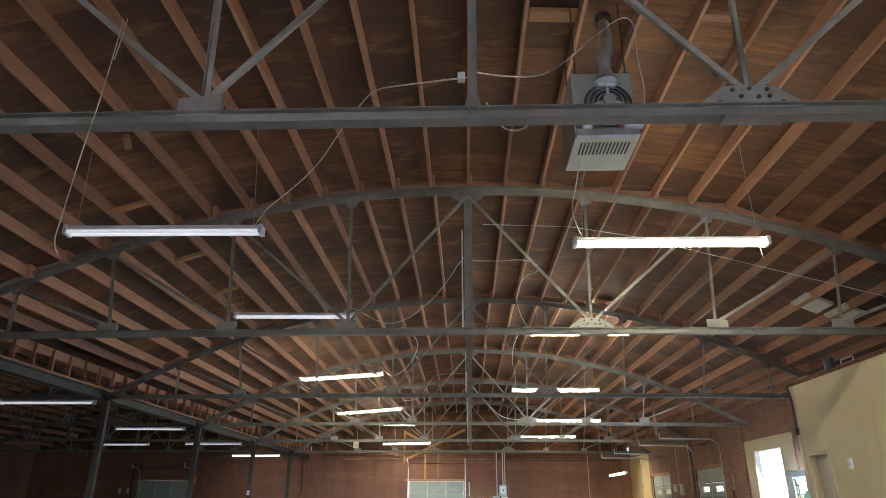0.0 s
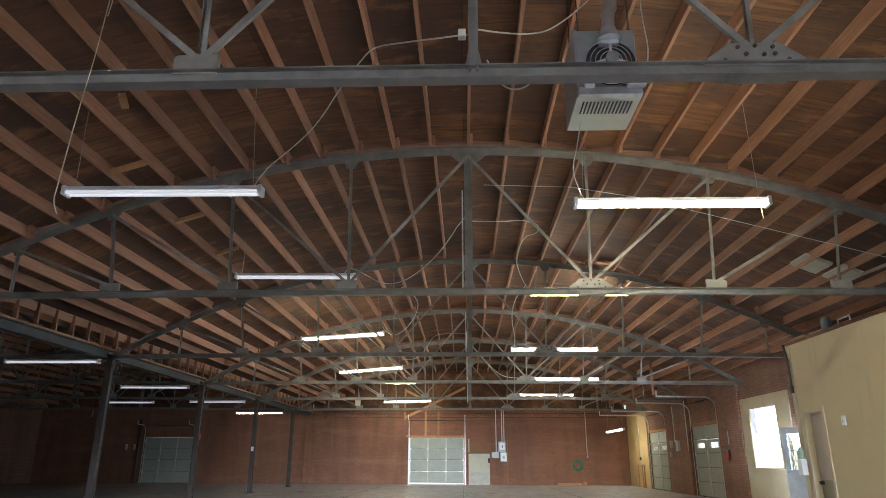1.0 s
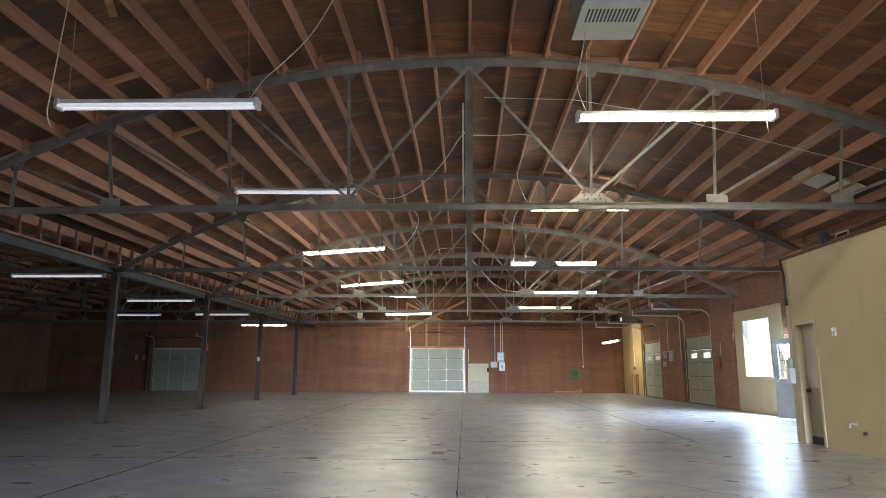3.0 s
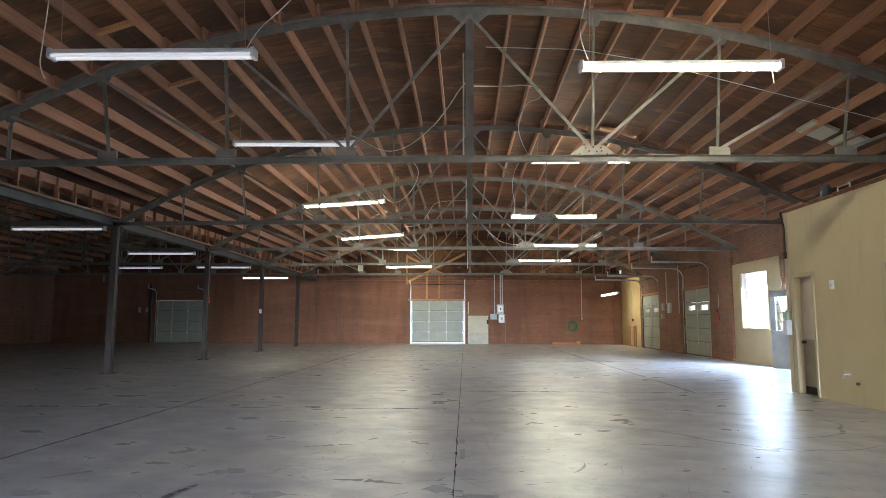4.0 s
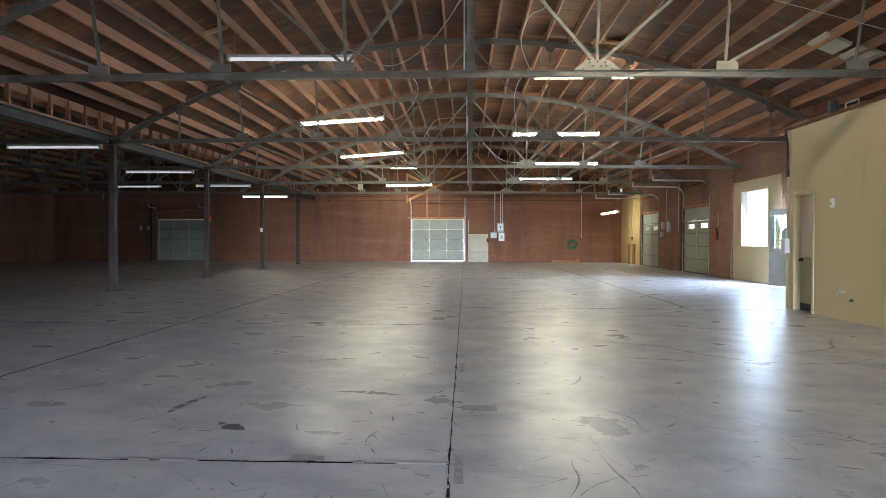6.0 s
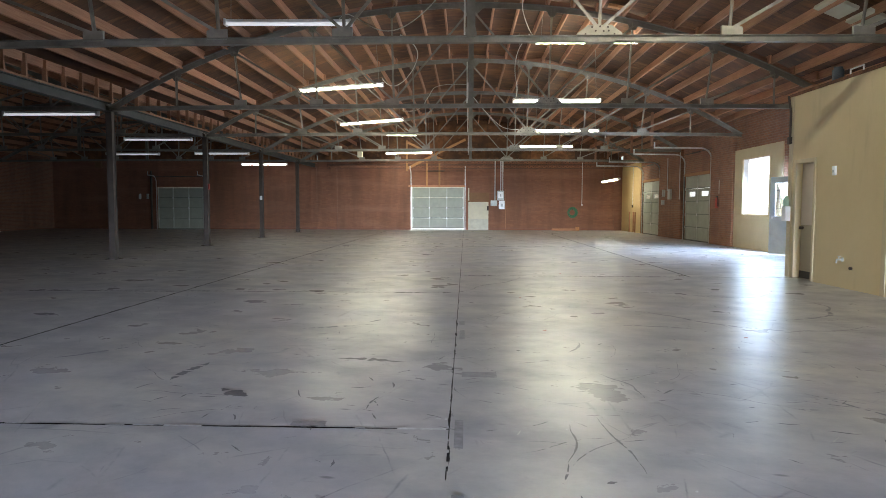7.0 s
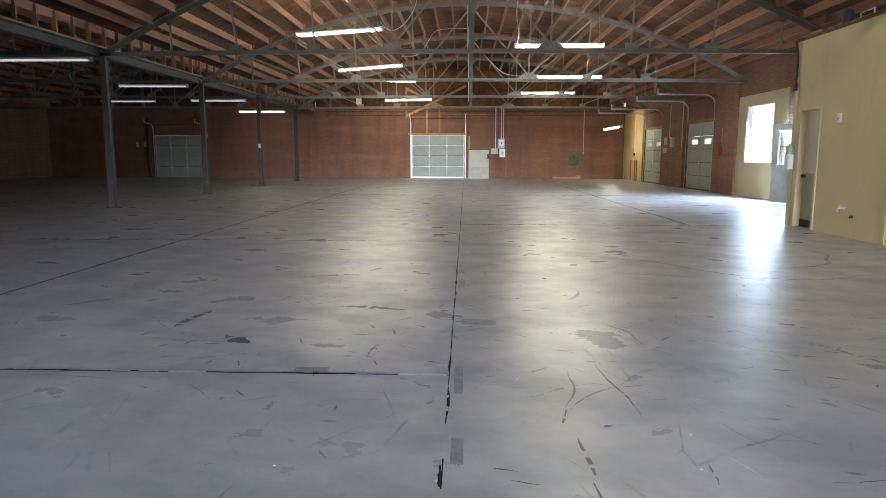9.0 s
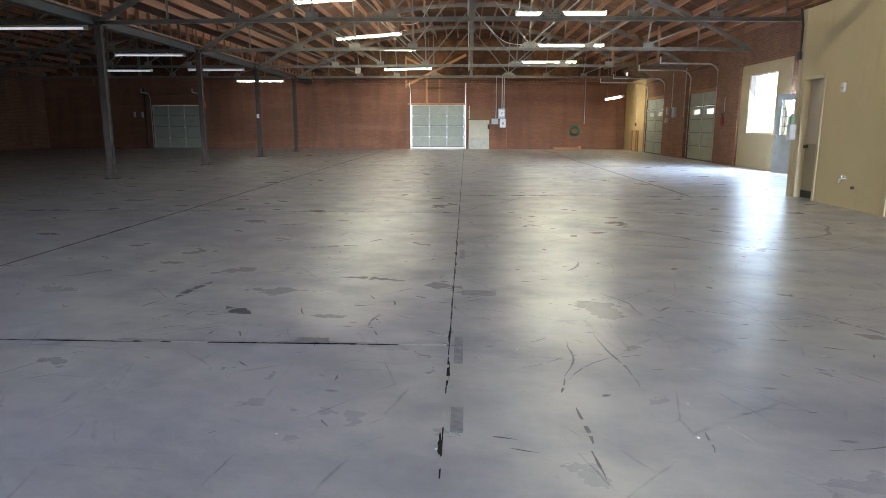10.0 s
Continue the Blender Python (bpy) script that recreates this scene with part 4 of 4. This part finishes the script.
part("valve", boxed(((-0.02, -0.07, 0.42), (0.02, 0.05, 0.47)), bevel=0.006), BLACK, ext)
part("hose", rods(((0, -0.07, 0.43), (0, -0.09, 0.12), 0.012), seg=8), BLACK, ext)
part("bracket", boxed(((0.05, -0.04, 0.12), (0.07, 0.04, 0.36))), COLUMN, ext)
tagged(link("conduit", rods(((XE - 0.12, 22.5, 1.75), (XE - 0.12, 22.5, 2.2), 0.012), seg=8), CABLE), "pale conduit above the extinguisher", "conduit", "wall conduits")
for y, z, w, h in ((27.75, 1.62, 0.3, 0.42), (28.6, 1.75, 0.16, 0.3), (28.7, 1.4, 0.2, 0.2)):
    tagged(link("control_box", boxed(((XE - 0.2, y - w / 2, z), (XE - 0.099, y + w / 2, z + h)), bevel=0.008), PANELGREY), "light grey control box on the brick pier", "control box", "control boxes")
for y, z0, z1 in ((34.2, 1.4, 3.4), (26.6, 1.6, 3.5), (28.2, 2.0, 3.4)):
    tagged(link("conduit", rods(((XE - 0.12 if y < 30 else XE - 0.045, y, z0), (XE - 0.12 if y < 30 else XE - 0.045, y, z1), 0.016), seg=8), GALV), "thin metal conduit on the side wall", "conduit", "wall conduits")
tagged(link("junction_box", boxed(((XE - 0.08, 34.12, 1.28), (XE - 0.029, 34.28, 1.42)), bevel=0.005), COLUMN), "small dark box at the foot of a conduit", "junction box")
for y in (33.6, 33.95, 34.75):
    tagged(link("floor_pipe", rods(((XE - 0.06, y, 0.0), (XE - 0.06, y, 1.05), 0.03), seg=10), JOIST), "rusty brown pipe standing against the wall", "pipe", "standing pipes")

# ---- end wall: boards, panels, hose ----
board = thing("cream_board", pose(0.17, YN - 0.06, 0), "cream painted plywood board leaning on the brick", "board")
part("panel", boxed(((0, 0, 0.62), (1.13, 0.04, 1.57)), bevel=0.004), CREAMBOARD, board)
part("lower_panel", boxed(((0, -0.004, 0.0), (1.13, 0.04, 0.62)), bevel=0.004), PALEBOARD, board, "paler scuffed lower panel")
part("latch", boxed(((1.04, -0.03, 1.1), (1.14, 0.0, 1.35)), bevel=0.004), COLUMN, board)
tagged(link("brown_board", boxed(((0.1, YN - 0.03, 1.58), (1.35, YN - 0.003, 2.1)), bevel=0.003), BROWNBOARD), "brown hardboard panel on the brick wall", "board")
tagged(link("thin_plank", boxed(((0.17, YN - 0.05, 1.65), (0.22, YN - 0.003, 2.35)), bevel=0.003), CREAMBOARD), "narrow pale plank on the wall", "plank")
upper = thing("electrical_panel", pose(1.78, YN - 0.16, 1.66), "light grey electrical panel on the brick wall", "electrical panel", "electrical panels")
part("case", boxed(((0.0, 0, 0), (0.38, 0.158, 0.54)), bevel=0.01), PANELGREY, upper)
part("cover", boxed(((0.05, -0.012, 0.12), (0.33, 0.0, 0.48)), bevel=0.004), WHITE, upper)
part("handle", boxed(((0.18, -0.04, 0.22), (0.22, -0.01, 0.34)), bevel=0.004), BLACK, upper)
lower = thing("electrical_panel", pose(1.88, YN - 0.15, 1.18), "white switch box under the electrical panel", "electrical panel", "electrical panels")
part("case", boxed(((0.0, 0, 0), (0.32, 0.148, 0.46)), bevel=0.01), WHITE, lower)
part("switch", boxed(((0.1, -0.03, 0.14), (0.22, 0.0, 0.3)), bevel=0.006), PANELGREY, lower)
tagged(link("junction_box", boxed(((1.42, YN - 0.14, 1.36), (1.78, YN - 0.002, 1.66)), bevel=0.01), HEATER), "grey junction box beside the panel", "junction box")
for x in (1.66, 1.98, 2.09):
    tagged(link("conduit", rods(((x, YN - 0.06, 1.66 if x < 1.7 else 2.2), (x, YN - 0.06, 3.86), 0.028), seg=10), GALV), "galvanised conduit rising to the roof", "conduit", "wall conduits")
tagged(link("conduit", rods(((2.26, YN - 0.02, 0.05), (2.26, YN - 0.02, 2.3), 0.018), seg=8), JOIST), "thin rusty pipe on the brick wall", "conduit", "wall conduits")
tagged(link("conduit", rods(((6.5, YN - 0.03, 1.45), (6.5, YN - 0.03, 3.8), 0.018), seg=8), GALV), "thin pipe above the hose", "conduit", "wall conduits")
# White ball closing the pipe; not identified as any fitting
bm = bmesh.new()
bmesh.ops.create_uvsphere(bm, u_segments=10, v_segments=6, radius=0.05, matrix=Matrix.Translation((6.5, YN - 0.05, 1.42)))
tagged(link("round_valve_box", bm, WHITE), "white cap at the end of a pipe", "valve box")
coil = thing("garden_hose", pose(5.96, YN - 0.08, 1.0), "coiled green garden hose hung on the brick wall", "hose")
for k in range(6):
    r = 0.17 + 0.022 * k
    pts = [(r * math.cos(a) + 0.01 * (k % 3), -0.02 - 0.018 * (k % 2), r * math.sin(a) * (1.05 + 0.03 * (k % 2))) for a in [2 * math.pi * i / 14 for i in range(14)]]
    cable("coil", pts, 0.016, GREEN, "", parent=coil, cyclic=True)
part("hook", boxed(((-0.03, -0.05, 0.16), (0.03, 0.078, 0.2)), bevel=0.004), COLUMN, coil)
tagged(link("timber_plank", boxed(((4.8, YN - 0.5, 0.0), (6.1, YN - 0.36, 0.12)), bevel=0.008), JOIST), "timber plank lying on the floor", "plank")
tagged(link("timber_block", boxed(((6.1, YN - 0.75, 0.0), (6.26, YN - 0.3, 0.2)), bevel=0.008), FIR), "orange timber block on the floor", "block")
tagged(link("hanging_box", boxed(((-5.36, 32.3, 3.74), (-5.12, 32.5, 4.02)), bevel=0.01), CREAMBOARD), "yellow box hung on a truss", "box")
tagged(link("hanging_box", boxed(((-18.65, 32.32, 3.2), (-18.35, 32.48, 3.52)), bevel=0.01), BROWNBOARD), "orange-brown box hung in the side bay", "box")
tagged(link("wall_sign", boxed(((XC + 0.074, TRUSS_Y[3] - 0.06, 1.82), (XC + 0.12, TRUSS_Y[3] + 0.0, 2.0)), bevel=0.004), RED), "small red sign on a column", "sign")
tagged(link("wall_switch", boxed(((XC - 0.05, TRUSS_Y[4] - 0.105, 1.55), (XC + 0.05, TRUSS_Y[4] - 0.074, 1.72)), bevel=0.004), WHITE), "white switch box on a column", "switch")
for x in (-18.6, -18.15):
    tagged(link("wall_switch", boxed(((x, YN - 0.06, 1.7), (x + 0.12, YN - 0.002, 2.0)), bevel=0.006), PANELGREY), "grey switch box on the dark wall", "switch", "wall switches")
tagged(link("drain_pipe", rods(((-17.85, YN - 0.08, 0), (-17.85, YN - 0.08, 3.3), 0.06), seg=12), COLUMN), "dark pipe beside the roll-up door", "pipe")

# ---- cables, cords and conduits in the roof ----
RUNS = {
    "a": [(0.03, 3.7, 3.96), (-0.51, 4.2, 4.26), (-0.73, 4.5, 4.44), (-0.88, 4.8, 4.52), (-1.12, 5.2, 4.52), (-1.48, 5.8, 4.44), (-1.96, 6.4, 4.43), (-2.3, 6.8, 4.44), (-2.52, 7.15, 4.40)],
    "b": [(0.1, 3.7, 4.0), (0.51, 4.1, 4.21), (0.83, 4.4, 4.59), (1.22, 4.8, 5.22), (1.56, 5.0, 5.61), (1.68, 5.1, 5.52), (1.66, 5.15, 5.24), (1.72, 5.15, 4.71), (1.60, 5.18, 4.46)],
    "c": [(0.16, 3.7, 3.76), (0.23, 3.8, 3.66), (0.33, 3.9, 3.65), (0.46, 4.0, 3.74), (0.54, 4.1, 3.9)],
    "d": [(1.15, 5.7, 4.41), (1.19, 6.2, 4.35), (1.24, 6.8, 4.44), (1.38, 7.4, 4.49), (1.52, 7.72, 4.43)],
    "e": [(0.05, 9.4, 4.84), (-0.08, 9.7, 4.82), (-0.2, 10.0, 4.72), (-0.51, 10.8, 4.58), (-1.08, 11.8, 4.45), (-1.59, 12.4, 4.53), (-2.14, 13.0, 4.97), (-2.46, 13.3, 5.18), (-2.63, 13.6, 5.11)],
    "f": [(0.1, 9.4, 4.75), (0.62, 9.8, 4.88), (0.97, 10.2, 5.07), (1.34, 10.8, 5.19), (1.36, 11.4, 5.24), (1.16, 12.0, 5.4), (1.07, 13.0, 5.25), (1.22, 13.8, 5.14), (1.5, 15.0, 5.1), (1.75, 16.0, 5.3)],
    "g": [(-0.93, 9.4, 3.7), (-0.93, 13.0, 4.44), (-1.12, 15.0, 4.49), (-1.62, 17.0, 4.46), (-2.11, 18.0, 4.52), (-2.4, 18.8, 4.95)],
    "h": [(0.9, 9.4, 3.7), (1.02, 13.0, 4.41), (1.09, 15.0, 4.35), (1.34, 17.0, 4.3), (1.40, 18.5, 4.3)],
    "i": [(0.16, 20.8, 5.13), (-0.96, 21.6, 5.33), (-1.23, 22.4, 5.08), (-1.72, 23.8, 4.68), (-2.4, 25.0, 4.93)],
    "j": [(0.2, 21.0, 4.83), (0.93, 22.5, 4.19), (1.58, 23.5, 3.98), (2.52, 24.4, 4.16)],
}
for key, run in RUNS.items():
    cable("power_cable", run, 0.006 if key in "abcd" else 0.009, CABLE, "loose white power cable strung under the roof", "cable")
cable("pull_string", [(-2.35, 3.55, 4.38), (-2.38, 3.55, 3.75), (-2.42, 3.55, 3.41), (-2.46, 3.55, 2.82), (-2.47, 3.55, 2.71), (-2.43, 3.55, 2.64)], 0.0035, TWINE, "knotted pale string hanging from a truss", "string")
cable("pull_string", [(-2.33, 3.56, 4.40), (-2.34, 3.56, 4.2), (-2.36, 3.56, 4.05)], 0.003, TWINE, "short loose end of string on a truss", "string")
tagged(link("guy_wire", rods(((0.3, 9.0, 5.18), (1.6, 9.0, 5.13), 0.006), ((1.6, 9.0, 5.13), (2.61, 9.05, 4.97), 0.006), ((2.61, 9.05, 4.97), (8.7, 9.1, 3.3), 0.006), seg=6), CABLE), "thin pale conduit running out to the side wall", "conduit")
for y, mid, z0, z1 in ((9.30, 0.07, 3.66, 5.2), (15.25, 0.12, 3.66, 4.6), (20.9, 0.16, 3.66, 5.2), (26.64, 0.2, 3.4, 4.2)):
    tagged(link("conduit", rods(((mid - 0.09, y - 0.05, z0), (mid - 0.09, y - 0.05, z1), 0.012), seg=8), CABLE), "white conduit clipped to a truss post", "conduit", "truss conduits")
tagged(link("outlet_box", boxed(((-0.03, 3.55, 3.84), (0.02, 3.6, 3.90)), bevel=0.005), CABLE), "white outlet box on the truss post", "outlet box")
cable("power_cable", [(-12.5, 16.0, 3.8), (-14.5, 15.3, 4.3), (-17, 15.3, 4.6)], 0.012, CABLE, "pale cable in the side bay", "cable")

# ---- blocking and loose boards between the joists ----
BLOCKS = [(-4.8, 8.4, 5.26, 0.56, 0.09, 0, FIR), (-4.8, 10.5, 5.26, 0.56, 0.09, 0, FIR), (-4.85, 12.4, 5.25, 0.56, 0.09, 0, FIR), (-4.2, 6.95, 5.46, 0.09, 0.3, 20, FIR),
          (0.96, 5.5, 6.05, 0.5, 0.16, 0, FIR), (3.36, 14.9, 5.72, 0.4, 0.14, 0, FIR), (6.5, 11.9, 4.78, 0.5, 0.6, 0, CREAMBOARD), (7.0, 11.8, 4.54, 0.4, 0.7, 0, CREAMBOARD), (2.6, 5.35, 5.86, 0.3, 0.1, 0, JOIST)]
for x, y, z, w, d, ang, mat in BLOCKS:
    tagged(link("joist_block", box(bmesh.new(), (-w / 2, -d / 2, -0.03), (w / 2, d / 2, 0.03), 0.004, Matrix()), mat), "pale timber block nailed between joists", "timber block", "joist blocks").matrix_basis = pose(x, y, z, 0, math.degrees(math.asin(max(-1, min(1, (x - 0.15) / RADIUS)))), ang)

# ---- joint filler, patches and litter on the floor ----
def floor_patch(x0, y0, x1, y1, mat, label, seed, name="floor_patch"):
    rnd = random.Random(seed)
    n = 14
    bm = bmesh.new()
    lowr = [bm.verts.new((x0 + (x1 - x0) * i / n, y0 + rnd.uniform(-1, 1) * min(0.006, 0.1 * (y1 - y0)), 0.004)) for i in range(n + 1)]
    upr = [bm.verts.new((x0 + (x1 - x0) * i / n, y1 + rnd.uniform(-1, 1) * min(0.006, 0.1 * (y1 - y0)), 0.004)) for i in range(n + 1)]
    for i in range(n):
        bm.faces.new((lowr[i], lowr[i + 1], upr[i + 1], upr[i]))
    tagged(link(name, bm, mat), label, "floor patch", kind="stuff")


for k, (x0, y0, x1, y1) in enumerate([(-0.38, 3.578, -0.10, 3.606), (-1.9, 3.586, -1.78, 3.608), (-1.72, 3.58, -1.5, 3.604), (-2.06, 3.588, -1.95, 3.604), (-0.62, 3.586, -0.56, 3.604), (-0.17, 3.76, -0.14, 3.78), (-0.115, 3.75, -0.10, 3.79)]):
    floor_patch(x0, y0, x1, y1, FILLER, "chipped pale filler in a floor joint", k)
for k, (y0, y1) in enumerate([(2.55, 2.9), (2.21, 2.3), (2.0, 2.14), (3.06, 3.12), (3.24, 3.28), (3.4, 3.43)]):
    floor_patch(-0.094, y0, -0.076, y1, CONCRETE, "grey concrete filler closing part of a floor joint", 40 + k)
for k, (x0, y0, x1, y1) in enumerate([(-0.02, 4.72, 0.24, 4.88), (-0.06, 6.86, 0.0, 7.1), (-0.05, 6.1, 0.0, 6.55), (-0.055, 3.3, -0.005, 3.75), (-1.0, 3.62, -0.8, 3.70), (-0.055, 2.5, 0.0, 2.75)]):
    floor_patch(x0, y0, x1, y1, PATCH, "dark repair patch beside the floor joint", 20 + k)
rnd = random.Random(11)
bm = bmesh.new()
for k in range(150):
    x, y = rnd.uniform(-6, 5.5), rnd.uniform(2.2, 13)
    r = rnd.uniform(0.002, 0.007)
    bmesh.ops.create_icosphere(bm, subdivisions=1, radius=r, matrix=Matrix.Translation((x, y, r * 0.3)) @ Matrix.Diagonal((1, rnd.uniform(0.5, 1.6), 0.4, 1)))
tagged(link("floor_litter", bm, FILLER), "scattered pale chips of debris on the floor", "debris", kind="stuff")


# ---- scuffs, tyre arcs and scrapes worn into the floor ----
def scuff(bm, rnd, x, y, length, width, turn, bend, wobble=0.2):
    """A thin tapering sliver with ragged sides, slightly bent."""
    n = max(4, int(length / 0.03))
    px, py, a, pairs = x, y, turn, []
    for i in range(n + 1):
        w = width * (0.25 + math.sin(math.pi * i / n)) * rnd.uniform(0.35, 1.0) / 2
        nx, ny = -math.sin(a) * w, math.cos(a) * w
        pairs.append((bm.verts.new((px + nx, py + ny, 0.0022)), bm.verts.new((px - nx, py - ny, 0.0022))))
        px, py = px + math.cos(a) * length / n, py + math.sin(a) * length / n
        a += bend / n + rnd.uniform(-wobble, wobble)
    for i, ((p, q), (r, s)) in enumerate(zip(pairs, pairs[1:])):
        if rnd.random() > 0.14:
            bm.faces.new((p, q, s, r))


def scuff_field(mat, label, seed, count, long, wide):
    rnd = random.Random(seed)
    bm = bmesh.new()
    for k in range(count):
        y = rnd.triangular(2.2, 17, 4.5)
        x = rnd.uniform(-0.55, 0.55) * y * 1.15 + 0.4
        if x > 4.4 and y < 11:
            x = rnd.uniform(0.3, 4.2)
        turn = rnd.choice((0.1, 0.1, 1.1, 2.2)) + rnd.uniform(-0.5, 0.5)
        scuff(bm, rnd, x, y, rnd.uniform(*long), rnd.uniform(*wide), turn, rnd.uniform(-0.2, 0.2))
    tagged(link("floor_scuffs", bm, mat), label, "scuff marks", kind="stuff")


scuff_field(SCUFF, "dark rubber scuffs and scratches on the floor", 5, 420, (0.03, 0.18), (0.005, 0.016))
scuff_field(SCUFF, "long thin scratches on the floor", 6, 60, (0.3, 1.1), (0.003, 0.009))
scuff_field(PALESCUFF, "pale scrapes worn into the floor", 7, 80, (0.03, 0.2), (0.006, 0.016))
rnd = random.Random(15)
bm = bmesh.new()
for x, y, length, width, turn, bend in ((1.4, 8.2, 3.6, 0.05, -0.12, 0.25), (3.3, 7.3, 2.2, 0.06, 0.0, 0.25), (-1.7, 6.6, 0.6, 0.07, 0.1, -0.1), (1.6, 9.4, 3.4, 0.045, -0.1, 0.6), (0.9, 5.6, 0.45, 0.03, 0.9, 0.1),
                                        (1.0, 4.9, 0.7, 0.02, -1.0, 0.2), (1.63, 6.94, 0.8, 0.05, -0.45, 0.1), (2.3, 4.4, 1.6, 0.04, -1.05, 0.2), (-3.4, 5.2, 0.6, 0.05, 0.7, 0.2)):
    scuff(bm, rnd, x, y, length, width, turn, bend)
tagged(link("tyre_marks", bm, TYREMARK), "curving dark tyre marks on the floor", "tyre marks", kind="stuff")
rnd = random.Random(21)
bm = bmesh.new()
for x0, y0, x1, y1, width in ((-1.05, 5.29, -0.48, 5.23, 0.09), (-2.13, 4.57, -2.13, 5.1, 0.08), (-1.67, 4.36, -1.46, 4.16, 0.12), (-0.97, 3.68, -0.79, 3.64, 0.09), (-0.61, 3.94, -0.58, 4.33, 0.014), (0.09, 2.48, 0.22, 2.46, 0.012),
                              (0.51, 3.14, 0.74, 3.67, 0.013), (0.53, 3.1, 0.76, 3.6, 0.01), (0.51, 3.12, 0.48, 2.9, 0.016), (0.65, 2.90, 0.70, 2.92, 0.03), (0.51, 2.77, 0.5, 2.4, 0.018), (0.5, 2.4, 0.52, 2.16, 0.012), (0.79, 3.83, 0.87, 3.01, 0.014),
                              (0.99, 11.77, 0.97, 9.44, 0.03), (-2.12, 6.95, -1.92, 7.14, 0.06), (-2.41, 8.18, -2.02, 8.2, 0.08), (-1.04, 6.99, -0.91, 7.18, 0.05), (0.85, 4.6, 0.97, 4.57, 0.022), (0.44, 5.65, 0.5, 5.63, 0.03)):
    scuff(bm, rnd, x0, y0, math.hypot(x1 - x0, y1 - y0), width, math.atan2(y1 - y0, x1 - x0), 0.0, 0.1)
tagged(link("floor_scuffs", bm, SCUFF), "dark worn spots and scratches on the floor", "scuff marks", kind="stuff")
bm = bmesh.new()
y = 1.9
while y < 30:
    scuff(bm, rnd, -0.085 + rnd.uniform(-0.006, 0.006), y, rnd.uniform(0.04, 0.3), rnd.uniform(0.010, 0.022), math.pi / 2, 0.0, 0.02)
    y += rnd.uniform(0.1, 0.5)
for k in range(70):
    scuff(bm, rnd, rnd.uniform(-4.1, -0.2), 3.597, rnd.uniform(0.05, 0.3), rnd.uniform(0.012, 0.030), 0.0, 0.0, 0.02)
for x0, x1, y in ((-8.2, -4.3, 3.6), (-4.1, -0.2, 9.5), (-8.2, -4.3, 9.45), (0.0, 4.0, 11.93), (4.2, 8.6, 11.93), (0.0, 4.0, 21.0), (4.2, 8.6, 21.0), (-4.1, -0.2, 21.0)):
    x = x0
    while x < x1:
        length = rnd.uniform(0.15, 0.7)
        scuff(bm, rnd, x, y, min(length, x1 - x), rnd.uniform(0.02, 0.05) * (1 + y / 14), 0.0, 0.0, 0.01)
        x += length * rnd.uniform(0.8, 1.4)
for x0, near in ((-4.2, 4.0), (4.1, 12.0)):
    y = near
    while y < 30:
        scuff(bm, rnd, x0 + rnd.uniform(-0.004, 0.004), y, rnd.uniform(0.1, 0.5), rnd.uniform(0.02, 0.04), math.pi / 2, 0.0, 0.01)
        y += rnd.uniform(0.15, 0.5)
tagged(link("joint_chips", bm, SUBFLOOR), "dark broken edges along the floor joints", "joint chips", kind="stuff")
bm = bmesh.new()
for x, y in ((0.75, 9.0), (0.8, 6.6), (2.7, 6.3), (4.6, 9.9), (1.8, 12.4)):
    box(bm, (x, y, 0.001), (x + 0.035, y + 0.01, 0.005))
tagged(link("floor_scraps", bm, RED), "small red scraps lying on the floor", "debris", kind="stuff")
